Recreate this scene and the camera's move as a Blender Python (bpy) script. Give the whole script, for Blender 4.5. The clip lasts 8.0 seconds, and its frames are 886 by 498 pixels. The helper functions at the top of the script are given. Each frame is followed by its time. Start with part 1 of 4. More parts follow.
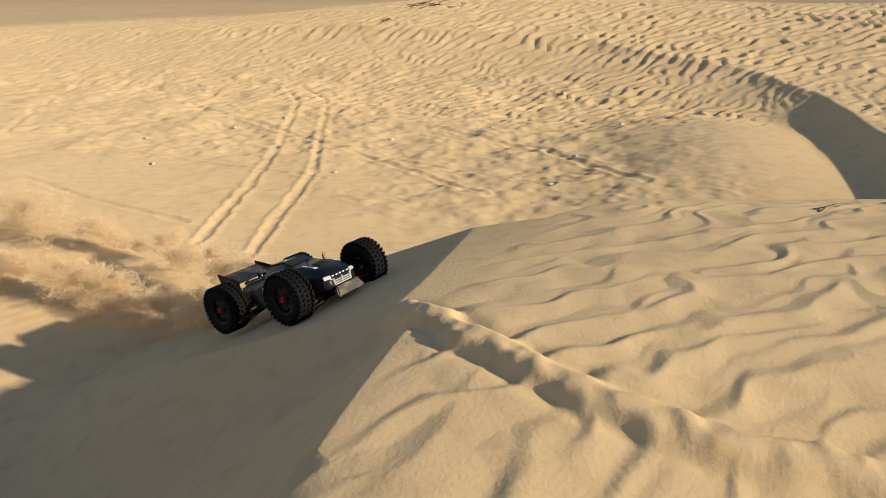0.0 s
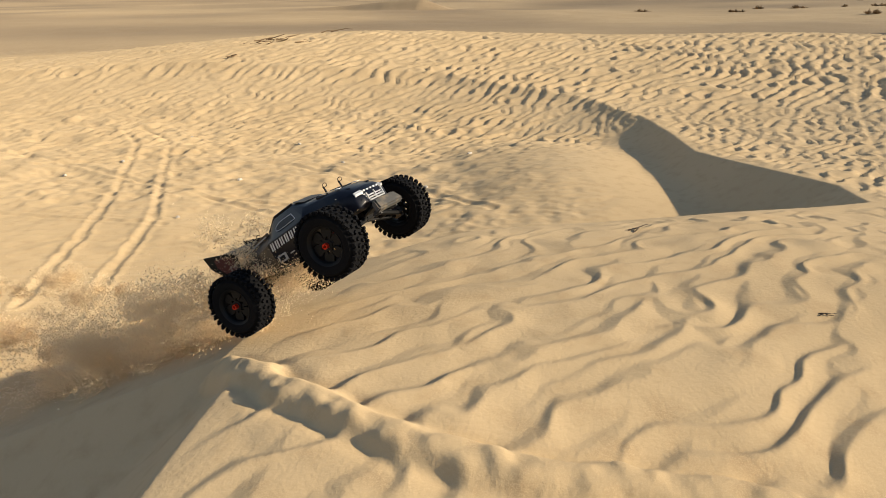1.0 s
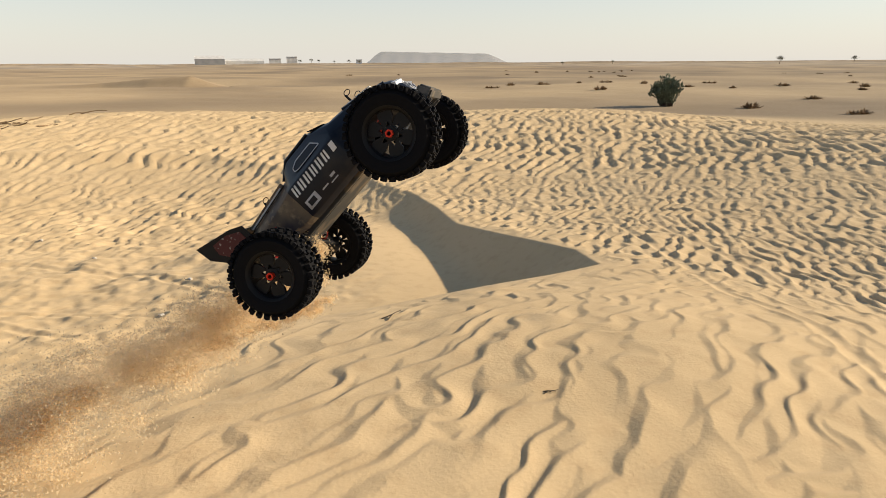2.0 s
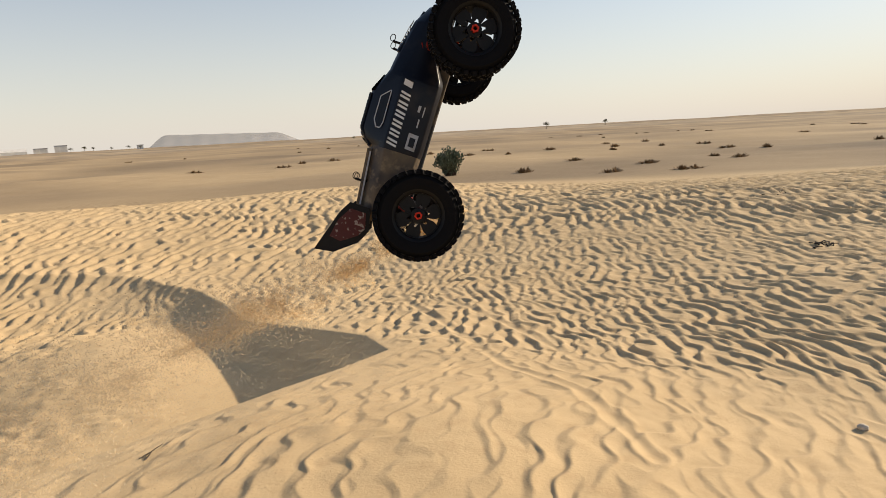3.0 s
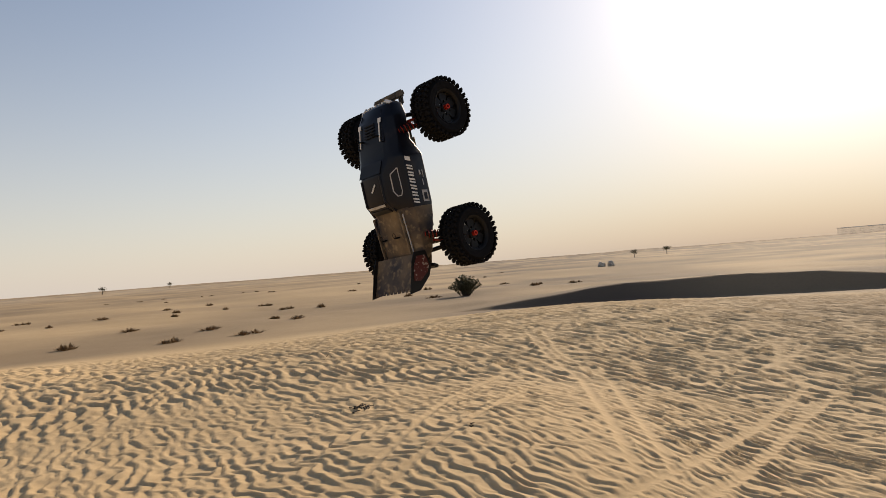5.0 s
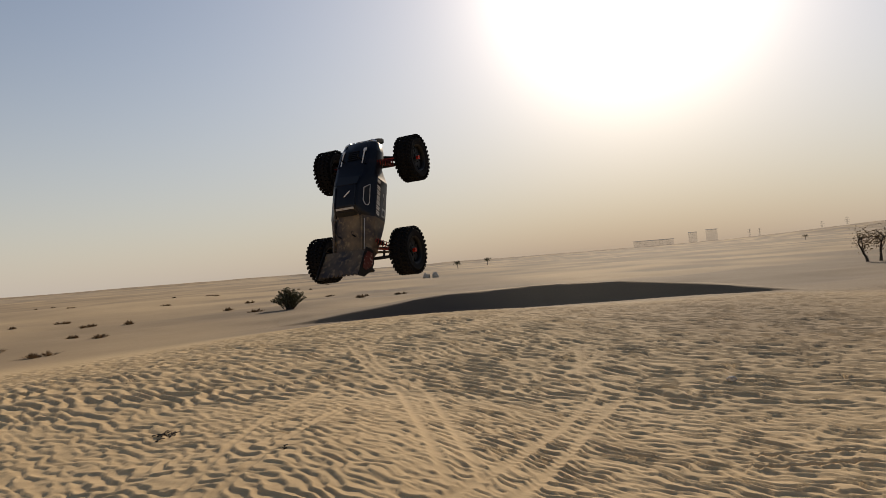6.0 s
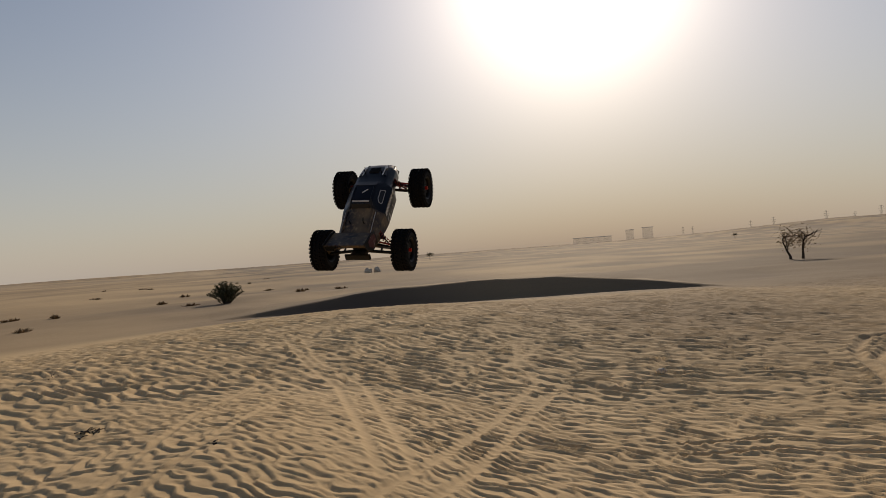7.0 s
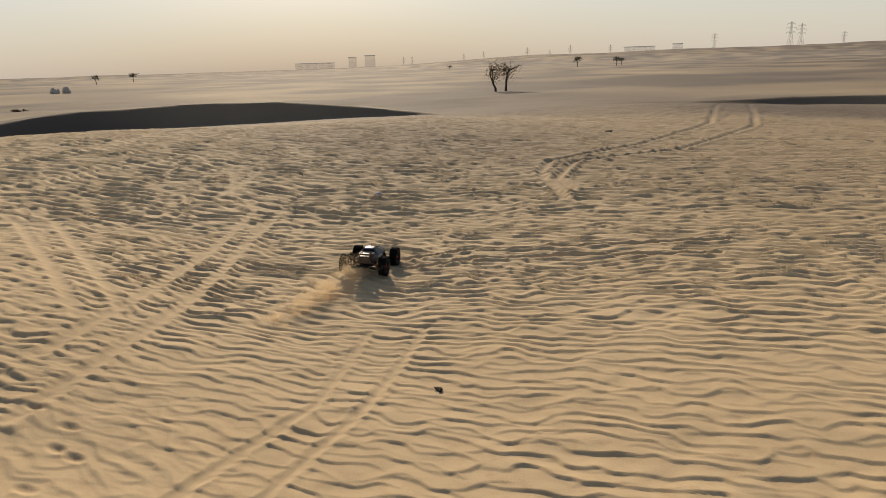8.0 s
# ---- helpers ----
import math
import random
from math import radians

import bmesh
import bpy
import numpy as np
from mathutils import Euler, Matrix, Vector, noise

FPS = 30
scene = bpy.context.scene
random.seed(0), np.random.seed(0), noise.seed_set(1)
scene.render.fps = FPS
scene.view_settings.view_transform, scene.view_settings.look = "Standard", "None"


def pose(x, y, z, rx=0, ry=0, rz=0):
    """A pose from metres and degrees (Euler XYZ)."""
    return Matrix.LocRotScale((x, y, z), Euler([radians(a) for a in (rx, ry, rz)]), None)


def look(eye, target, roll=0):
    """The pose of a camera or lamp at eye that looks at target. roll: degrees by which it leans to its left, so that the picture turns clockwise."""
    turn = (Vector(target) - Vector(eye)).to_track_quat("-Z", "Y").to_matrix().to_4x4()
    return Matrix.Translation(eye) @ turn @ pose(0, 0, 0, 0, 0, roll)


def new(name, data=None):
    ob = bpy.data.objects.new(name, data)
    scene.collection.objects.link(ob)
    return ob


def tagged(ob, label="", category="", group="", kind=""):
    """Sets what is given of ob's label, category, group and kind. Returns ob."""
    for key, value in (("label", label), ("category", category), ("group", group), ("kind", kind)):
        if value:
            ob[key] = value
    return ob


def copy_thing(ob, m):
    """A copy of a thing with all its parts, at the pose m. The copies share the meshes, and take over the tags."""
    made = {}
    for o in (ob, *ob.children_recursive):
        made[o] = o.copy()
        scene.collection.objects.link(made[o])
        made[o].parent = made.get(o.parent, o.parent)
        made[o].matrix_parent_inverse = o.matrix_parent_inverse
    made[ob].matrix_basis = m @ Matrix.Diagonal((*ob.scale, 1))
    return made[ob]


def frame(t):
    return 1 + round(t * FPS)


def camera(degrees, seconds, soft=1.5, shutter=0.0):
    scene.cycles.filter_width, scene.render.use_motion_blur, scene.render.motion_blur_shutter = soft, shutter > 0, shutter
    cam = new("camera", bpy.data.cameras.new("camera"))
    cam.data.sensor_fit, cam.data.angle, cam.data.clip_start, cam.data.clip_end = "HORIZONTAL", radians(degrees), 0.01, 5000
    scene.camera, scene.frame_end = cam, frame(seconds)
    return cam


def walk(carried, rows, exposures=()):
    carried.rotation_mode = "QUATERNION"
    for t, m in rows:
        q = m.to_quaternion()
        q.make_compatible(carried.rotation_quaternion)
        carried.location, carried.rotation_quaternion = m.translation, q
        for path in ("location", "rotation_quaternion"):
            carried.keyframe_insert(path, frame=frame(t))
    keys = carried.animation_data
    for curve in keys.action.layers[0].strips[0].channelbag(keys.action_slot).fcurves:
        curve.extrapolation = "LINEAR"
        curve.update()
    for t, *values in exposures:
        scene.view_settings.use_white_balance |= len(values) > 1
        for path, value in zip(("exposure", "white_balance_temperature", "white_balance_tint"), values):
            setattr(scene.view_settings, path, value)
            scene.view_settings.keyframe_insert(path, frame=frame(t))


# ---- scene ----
cam = camera(66.15, 8.0, 0.8)
PATH = [
    (0, 0.000, 0.000, 2.198, 66.73, 0.76, 1.42),
    (0.5, 0.085, 0.010, 2.206, 67.75, 0.35, -2.94),
    (1, 0.185, 0.019, 2.239, 69.04, 0.69, -10.05),
    (1.5, 0.300, 0.023, 2.287, 70.78, 0.25, -17.57),
    (2, 0.430, 0.029, 2.350, 74.71, 0.30, -27.96),
    (2.2, 0.481, 0.004, 2.370, 75.81, 1.32, -31.84),
    (3.5, 0.805, -0.007, 2.545, 83.68, 3.35, -53.23),
    (4, 0.905, -0.065, 2.593, 87.23, 3.82, -62.45),
    (4.5, 1.024, -0.116, 2.647, 90.13, 3.00, -70.98),
    (5, 1.124, -0.184, 2.678, 91.37, 4.43, -80.05),
    (6.5, 1.132, -0.356, 2.739, 91.00, 4.01, -97.56),
    (7, 1.143, -0.385, 2.698, 90.39, 4.10, -99.38),
    (7.1, 1.164, -0.397, 2.674, 88.06, 3.63, -102.58),
    (7.2, 1.172, -0.418, 2.642, 86.61, 2.22, -104.17),
    (7.3, 1.190, -0.474, 2.620, 85.15, 2.75, -107.91),
    (7.4, 1.207, -0.479, 2.616, 82.82, 1.52, -112.33),
    (7.5, 1.209, -0.499, 2.601, 81.02, 2.68, -115.00),
    (8, 1.275, -0.514, 2.615, 74.89, 1.80, -122.09),
]
EXPOSURE = [(0, 0.18, 6500, 9), (2, 0.38, 6500, 10), (3.5, 0.29, 6850, 14), (4.5, 0.20, 7000, 16), (5.2, 0.04, 7000, 16), (6.3, -0.42, 6950, 15), (7.0, -0.58, 7000, 16), (7.5, -0.60, 6850, 15), (8.0, -0.06, 6700, 13)]
walk(cam, [(t, pose(*row)) for t, *row in PATH], EXPOSURE)

# ---- light ----
SUN_AZ, SUN_EL = radians(111.6), radians(22.3)  # clockwise from +y, above the horizon
TO_SUN = Vector((math.sin(SUN_AZ) * math.cos(SUN_EL), math.cos(SUN_AZ) * math.cos(SUN_EL), math.sin(SUN_EL)))
world = bpy.data.worlds.new("desert_sky")
scene.world = world
world.use_nodes = True
wn, wl = world.node_tree.nodes, world.node_tree.links
wn.clear()
w_out = wn.new("ShaderNodeOutputWorld")
w_back = wn.new("ShaderNodeBackground")
sky = wn.new("ShaderNodeTexSky")
sky.sky_type, sky.sun_disc = "NISHITA", False
sky.sun_elevation, sky.sun_rotation = SUN_EL, SUN_AZ
sky.air_density, sky.dust_density, sky.ozone_density = 1.0, 0.4, 1.0


def sums(operation, a, b, clamp=False):
    n = wn.new("ShaderNodeMath")
    n.operation, n.use_clamp = operation, clamp
    for socket, value in zip(n.inputs, (a, b)):
        if isinstance(value, float):
            socket.default_value = value
        else:
            wl.new(value, socket)
    return n.outputs[0]


def added(a, b, factor, kind="ADD"):
    """Colour a with b laid over it by factor."""
    n = wn.new("ShaderNodeMix")
    n.data_type, n.blend_type, n.clamp_factor = "RGBA", kind, False
    for socket, value in ((n.inputs[0], factor), (n.inputs[6], a), (n.inputs[7], b)):
        if isinstance(value, (tuple, float)):
            socket.default_value = value
        else:
            wl.new(value, socket)
    return n.outputs[2]


# dusty air: a pale veil that thins upwards, and a wide aureole round the sun
ways = wn.new("ShaderNodeTexCoord").outputs["Generated"]
split = wn.new("ShaderNodeSeparateXYZ")
wl.new(ways, split.inputs[0])
up = sums("MAXIMUM", split.outputs["Z"], 0.0)
veil = sums("POWER", sums("SUBTRACT", 1.0, up), 4.2)
towards = wn.new("ShaderNodeVectorMath")
towards.operation = "DOT_PRODUCT"
wl.new(ways, towards.inputs[0])
towards.inputs[1].default_value = TO_SUN
facing = sums("MAXIMUM", towards.outputs["Value"], 0.0)
clear = added(sky.outputs[0], (0.11, 0.11, 0.11, 1.0), 1.0, "MULTIPLY")
colour = added(clear, (0.60, 0.575, 0.535, 1.0), sums("MULTIPLY", veil, 0.88), "MIX")
colour = added(colour, (0.05, 0.045, 0.035, 1.0), sums("POWER", facing, 4.0))
colour = added(colour, (0.20, 0.18, 0.15, 1.0), sums("POWER", facing, 10.0))
colour = added(colour, (1.7, 1.6, 1.4, 1.0), sums("POWER", facing, 95.0))
# thick dust low under the sun dims it again
dust = sums("MULTIPLY", sums("POWER", sums("SUBTRACT", 1.0, up), 6.0), sums("MULTIPLY", sums("POWER", facing, 6.0), 1.6), True)
colour = added(colour, (0.50, 0.50, 0.50, 1.0), dust, "MULTIPLY")
wl.new(colour, w_back.inputs[0])
w_back.inputs["Strength"].default_value = 1.0
wl.new(w_back.outputs[0], w_out.inputs[0])
sun = new("sun", bpy.data.lights.new("sun", "SUN"))
sun.data.energy, sun.data.angle, sun.data.color = 6.2, radians(1.0), (1.0, 0.85, 0.63)
sun.matrix_world = look((0, 0, 30), Vector((0, 0, 30)) - TO_SUN)

# ---- materials ----
def material(name, base, rough=0.8, metal=0.0, spots=(), bump=()):
    """A surface: spots are (scale, colour, low, high) noises mixed in, bump rows are (scale, height in metres)."""
    m = bpy.data.materials.new(name)
    m.use_nodes = True
    nodes, links = m.node_tree.nodes, m.node_tree.links
    surface = nodes["Principled BSDF"]
    surface.inputs["Roughness"].default_value, surface.inputs["Metallic"].default_value = rough, metal
    surface.inputs["Specular IOR Level"].default_value = 0.5 if rough < 0.3 else 0.22
    place = nodes.new("ShaderNodeTexCoord").outputs["Object"]
    colour = None
    if not spots:
        surface.inputs["Base Color"].default_value = (*base, 1)
    for scale, tint, low, high in spots:
        tex = nodes.new("ShaderNodeTexNoise")
        tex.inputs["Scale"].default_value, tex.inputs["Detail"].default_value = scale, 4
        links.new(place, tex.inputs["Vector"])
        span = nodes.new("ShaderNodeMapRange")
        span.inputs["From Min"].default_value, span.inputs["From Max"].default_value = low, high
        links.new(tex.outputs[0], span.inputs["Value"])
        mix = nodes.new("ShaderNodeMix")
        mix.data_type = "RGBA"
        mix.inputs[6].default_value, mix.inputs[7].default_value = (*base, 1), (*tint, 1)
        if colour:
            links.new(colour, mix.inputs[6])
        links.new(span.outputs[0], mix.inputs[0])
        colour = mix.outputs[2]
    if colour:
        links.new(colour, surface.inputs["Base Color"])
    normal = None
    for scale, size in bump:
        tex = nodes.new("ShaderNodeTexNoise")
        tex.inputs["Scale"].default_value, tex.inputs["Detail"].default_value = scale, 3
        links.new(place, tex.inputs["Vector"])
        b = nodes.new("ShaderNodeBump")
        b.inputs["Distance"].default_value = size
        links.new(tex.outputs[0], b.inputs["Height"])
        if normal:
            links.new(normal, b.inputs["Normal"])
        normal = b.outputs[0]
    if normal:
        links.new(normal, surface.inputs["Normal"])
    return m


SAND = material("sand", (0.50, 0.365, 0.205), 0.95, 0.0, [(0.7, (0.56, 0.415, 0.24), 0.35, 0.7), (9, (0.44, 0.31, 0.17), 0.5, 0.8), (240, (0.56, 0.42, 0.25), 0.45, 0.75)], [(420, 0.0005), (60, 0.002)])
# stony ground colour, darkened further to stand for its backlit look
GRAVEL_SHADE_TINT = (0.108, 0.082, 0.062)


def blend_soil_shade_haze(mat):
    """Darker, stonier plain beyond the dunes plus painted backlit shade, by a ground attribute."""
    nodes, links = mat.node_tree.nodes, mat.node_tree.links
    surface = nodes["Principled BSDF"]
    surface.inputs["Diffuse Roughness"].default_value = 0.25
    surface.inputs["Specular IOR Level"].default_value = 0.15
    soil_and_shade = nodes.new("ShaderNodeAttribute")
    soil_and_shade.attribute_name = "soil_and_shade"
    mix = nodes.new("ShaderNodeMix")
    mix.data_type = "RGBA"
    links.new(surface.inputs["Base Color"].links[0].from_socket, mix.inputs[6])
    mix.inputs[7].default_value = (*GRAVEL_SHADE_TINT, 1)
    links.new(soil_and_shade.outputs["Fac"], mix.inputs[0])
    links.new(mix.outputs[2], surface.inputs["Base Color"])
    # dust haze put into the material: the farthest ground lets the pale sky through
    air, veil_mix, see_through = nodes.new("ShaderNodeAttribute"), nodes.new("ShaderNodeMixShader"), nodes.new("ShaderNodeBsdfTransparent")
    air.attribute_name = "painted_haze"
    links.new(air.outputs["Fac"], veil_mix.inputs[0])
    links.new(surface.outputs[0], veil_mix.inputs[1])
    links.new(see_through.outputs[0], veil_mix.inputs[2])
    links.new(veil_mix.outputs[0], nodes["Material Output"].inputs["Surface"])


blend_soil_shade_haze(SAND)
RUBBER = material("rubber", (0.0045, 0.0045, 0.0055), 0.85, 0.0, [(30, (0.012, 0.010, 0.009), 0.72, 0.95)], [(300, 0.0004)])
RUBBER.node_tree.nodes["Principled BSDF"].inputs["Specular IOR Level"].default_value = 0.12
BLACK_PLASTIC = material("black_plastic", (0.0045, 0.0045, 0.005), 0.55, 0.0, [(14, (0.014, 0.012, 0.010), 0.62, 0.9)])
GREY_PLASTIC = material("grey_plastic", (0.065, 0.063, 0.06), 0.6, 0.0, [(18, (0.24, 0.19, 0.13), 0.5, 0.8)])
DUSTY_METAL = material("dusty_metal", (0.04, 0.04, 0.04), 0.6, 0.3, [(16, (0.20, 0.15, 0.095), 0.5, 0.8)])
RED_METAL = material("red_metal", (0.50, 0.03, 0.012), 0.35, 0.4, [(30, (0.35, 0.12, 0.06), 0.6, 0.85)])
DARK_SPRING = material("dark_red_steel", (0.20, 0.014, 0.009), 0.5, 0.3, [(30, (0.10, 0.06, 0.04), 0.5, 0.85)])
NAVY = material("navy_paint", (0.004, 0.005, 0.010), 0.32, 0.0, [(9, (0.06, 0.046, 0.032), 0.58, 1.0), (55, (0.02, 0.018, 0.016), 0.64, 0.9)])
DUSTY_NAVY = material("dusty_navy_paint", (0.022, 0.022, 0.030), 0.55, 0.0, [(7, (0.17, 0.125, 0.075), 0.38, 0.72), (45, (0.24, 0.18, 0.11), 0.52, 0.8)])
SMOKED = material("smoked_window", (0.008, 0.009, 0.012), 0.42, 0.0, [(20, (0.09, 0.08, 0.07), 0.6, 0.9)])
WHITE_STICKER = material("white_sticker", (0.62, 0.62, 0.62), 0.4, 0.0, [(40, (0.38, 0.33, 0.27), 0.55, 0.8)])
GREY_STICKER = material("grey_sticker", (0.36, 0.36, 0.37), 0.4, 0.0, [(40, (0.25, 0.21, 0.16), 0.55, 0.8)])
MAROON = material("maroon_sticker", (0.07, 0.016, 0.016), 0.5, 0.0, [(80, (0.26, 0.21, 0.19), 0.58, 0.64)])
# ---- the lie of the sand, as plain functions of the plan ----
def smooth(a, b, v):
    u = np.clip((v - a) / (b - a), 0, 1)
    return u * u * (3 - 2 * u)


def lattice(i, j, seed):
    h = (i * 374761393 + j * 668265263 + seed * 974634777) & 0xFFFFFFFF
    h = ((h ^ (h >> 13)) * 1274126177) & 0xFFFFFFFF
    return ((h ^ (h >> 16)) & 0xFFFF) / 65535.0 * 2 - 1


def wander(x, y, size, seed):
    """Value noise from -1 to 1 with features of that size."""
    u, v = x / size, y / size
    i, j = np.floor(u), np.floor(v)
    a, b = u - i, v - j
    a, b = a * a * a * (a * (a * 6 - 15) + 10), b * b * b * (b * (b * 6 - 15) + 10)
    i, j = i.astype(np.int64), j.astype(np.int64)
    low = lattice(i, j, seed) * (1 - a) + lattice(i + 1, j, seed) * a
    top = lattice(i, j + 1, seed) * (1 - a) + lattice(i + 1, j + 1, seed) * a
    return low * (1 - b) + top * b


SWELLS = [  # broad rises and hollows of the upper sand: x, y, half widths, height
    (-0.3, 1.2, 1.6, 2.2, 0.46), (1.2, 2.4, 2.0, 2.0, 0.17), (2.6, 2.0, 2.2, 2.4, 0.522), (5, 5, 2.4, 2, 0.119),
    (5, 1.8, 3, 2, 0.073), (8.5, 0.6, 3, 2.2, 0.365), (6, -2.6, 3.4, 2, -0.127), (10, -5, 5, 4, -0.269),
    (14, 6, 5, 6, 0.463), (22, -1, 6, 8, 0.667), (20, -22, 5, 3.5, 0.32), (22, -14, 6, 5, 0.293), (12, 15, 6, 4, 0.559),
    (1, 18, 8, 4, 0.768), (6, 8.5, 2.5, 3, -0.114), (0.75, 3.6, 0.9, 0.8, 0.10),
]
BRINK = [  # crest line above the slip faces, the lee to its left: x, y, slope of the lee
    (-1.2, -9.0, 0.43), (-0.9, -2.0, 0.43), (-0.53, 0.6, 0.43), (-0.38, 1.35, 0.43), (-0.15, 2.09, 0.43), (0.12, 2.80, 0.43), (0.49, 3.36, 0.45), (1.05, 3.68, 0.6),
    (2.4, 3.85, 0.6), (3.5, 4.1, 0.6), (4.22, 4.33, 0.6), (4.5, 5.0, 0.6), (4.48, 5.8, 0.6), (4.42, 7.2, 0.6), (4.75, 8.4, 0.5), (4.9, 9.4, 0.26), (4.6, 11.0, 0.14), (2.5, 13.5, 0.12), (-3.0, 15.5, 0.12), (-14.0, 17.5, 0.12)]
FAR_CREST = [(26.5, -16.2, 0.03), (28.4, -13.0, 0.45), (29.7, -10.0, 0.76), (30.8, -7.0, 0.86), (31.1, -3.5, 0.78), (31.0, -0.5, 0.5), (30.9, 2.8, 0.16), (30.5, 4.6, 0.02)]
NORTH_CREST = [(10.5, 56.0, 0.10), (8.6, 57.0, 0.85), (6.0, 58.5, 0.75), (2.5, 61.0, 0.30), (-1.0, 62.0, 0.05)]
SOUTH_CREST = [(9.0, -34.0, 0.03), (12.0, -33.2, 0.25), (15.8, -31.6, 0.36), (19.0, -29.6, 0.30), (22.5, -27.2, 0.03)]


def along(x, y, line):
    """Distance to a line of the plan, positive to its right, and the line's third value at the nearest place."""
    best, side, value = np.full(x.shape, 1e9), np.ones(x.shape), np.zeros(x.shape)
    for (ax, ay, av), (bx, by, bv) in zip(line, line[1:]):
        dx, dy = bx - ax, by - ay
        u = np.clip(((x - ax) * dx + (y - ay) * dy) / (dx * dx + dy * dy), 0, 1)
        d = np.hypot(x - ax - u * dx, y - ay - u * dy)
        near = d < best
        best = np.where(near, d, best)
        side = np.where(near, np.sign((x - ax) * dy - (y - ay) * dx), side)
        value = np.where(near, av + u * (bv - av), value)
    return best * side, value


def softmax(a, b, k):
    h = np.clip(0.5 + 0.5 * (a - b) / k, 0, 1)
    return b * (1 - h) + a * h + k * h * (1 - h)


RUTS = [  # wheel tracks: points of the plan, half width, depth
    ([(-0.22, 2.16), (0.05, 1.80), (0.21, 1.62), (0.34, 1.48), (0.47, 1.40), (0.60, 1.33), (0.85, 1.24), (1.3, 1.1)], 0.060, -0.038),
    ([(-3.7, 12.2), (-3.1, 12.0), (-2.66, 11.0), (-2.33, 8.5), (-2.23, 6.7), (-2.22, 5.2)], 0.06, 0.012),
    ([(-2.8, 12.1), (-2.18, 11.0), (-1.93, 9.2), (-1.65, 7.3), (-1.7, 5.6), (-1.7, 4.9)], 0.06, 0.012),
    ([(17.6, 0.8), (14.5, 0.2), (12.5, -0.36), (9.6, -0.6), (7.7, -0.73)], 0.075, 0.010),
    ([(17.6, 0.4), (15.0, 0.0), (12.5, -0.82), (9.5, -1.0), (7.9, -1.1)], 0.075, 0.010),
    ([(14.8, 1.9), (15.3, 0.3), (16.5, -1.6)], 0.085, 0.010),
    ([(12.6, -4.3), (10.7, -3.07), (8.1, -1.7), (6.6, -0.7), (5.9, -0.2)], 0.075, 0.012),
    ([(12.7, -3.8), (10.9, -2.79), (8.2, -1.23), (6.9, -0.4)], 0.075, 0.012),
    ([(12.65, -3.86), (13.9, -3.8), (15.8, -4.3)], 0.085, 0.010), ([(12.6, -4.3), (14.0, -3.6), (15.5, -4.8)], 0.085, 0.010),
    ([(21, -27.3), (15.3, -19.2), (13.5, -14.1), (13.0, -10.6), (12.1, -9.6), (10.0, -8.4)], 0.12, 0.035),
    ([(20, -28), (14.0, -19.6), (12.2, -14.0), (12.6, -11.0), (11.4, -9.4), (10.4, -8.9)], 0.12, 0.035),
    ([(8.8, -4.4), (8.6, -5.5), (7.6, -6.7), (6.5, -8.0)], 0.06, 0.030), ([(8.4, -4.2), (8.2, -5.3), (7.4, -6.2), (6.2, -7.4)], 0.06, 0.030),
    ([(6.7, -3.0), (5.5, -2.0), (5.0, -1.3), (4.6, -0.8)], 0.05, 0.008), ([(6.5, -3.5), (5.3, -2.3), (4.86, -1.76), (4.4, -1.2)], 0.05, 0.008),
    ([(12.1, 14.0), (8.2, 9.2), (5.9, 6.0), (4.9, 4.0), (4.2, 3.0), (3.9, 2.2), (3.3, 1.4)], 0.055, 0.007),
    ([(12.3, 13.0), (8.2, 8.2), (6.2, 5.6), (5.4, 3.8), (4.8, 2.8)], 0.055, 0.007),
    ([(12.9, 0.9), (10.8, 1.5), (8.6, 1.7), (7.3, 1.8)], 0.06, 0.010), ([(11.2, 0.5), (9.1, 1.0), (8.0, 1.3), (7.1, 1.5)], 0.06, 0.010), ([(17.7, 0.8), (14.4, -0.0), (13.0, -0.9)], 0.06, 0.010),
    ([(-6.3, 9.0), (-6.9, 10.9), (-7.3, 13.3), (-6.1, 13.2)], 0.07, 0.012), ([(-5.3, 7.4), (-3.8, 6.4), (-2.5, 5.7)], 0.05, 0.010),
    ([(-4.5, 11.1), (-2.2, 8.9), (-0.8, 7.5), (0.2, 6.4)], 0.06, 0.012), ([(-2.1, 9.7), (-0.4, 9.3), (0.9, 8.1), (1.8, 6.4)], 0.06, 0.012),
    ([(-1.9, 10.6), (0.3, 10.3), (2.4, 10.1), (4.2, 9.4)], 0.07, 0.012), ([(-2.4, 8.3), (-1.2, 7.9), (-0.1, 7.3), (0.9, 6.6)], 0.05, 0.012),
    ([(-5.0, 10.0), (-3.0, 10.2), (-0.5, 11.2), (1.8, 11.4)], 0.07, 0.012), ([(-6.5, 7.9), (-4.5, 8.3), (-1.5, 7.0)], 0.05, 0.010),
]


FOOTPRINTS = [(5.46, -0.42, 0.4), (5.31, -0.50, 0.5), (5.04, -0.26, 0.5), (5.71, -0.51, 0.6), (6.05, -0.35, 0.7)]  # x, y, heading


def footprints(x, y):
    """Oval hollows with a pushed-up rim where somebody has walked."""
    z = np.zeros(x.shape)
    for a, b, turn in FOOTPRINTS:
        near = np.hypot(x - a, y - b) < 0.35
        if near.any():
            dx, dy = x[near] - a, y[near] - b
            u = np.hypot((dx * math.cos(turn) + dy * math.sin(turn)) / 0.075, (dy * math.cos(turn) - dx * math.sin(turn)) / 0.036)
            z[near] += 0.005 * np.exp(-((u - 1.35) ** 2) * 6) - 0.020 * np.exp(-(u**2))
    return z


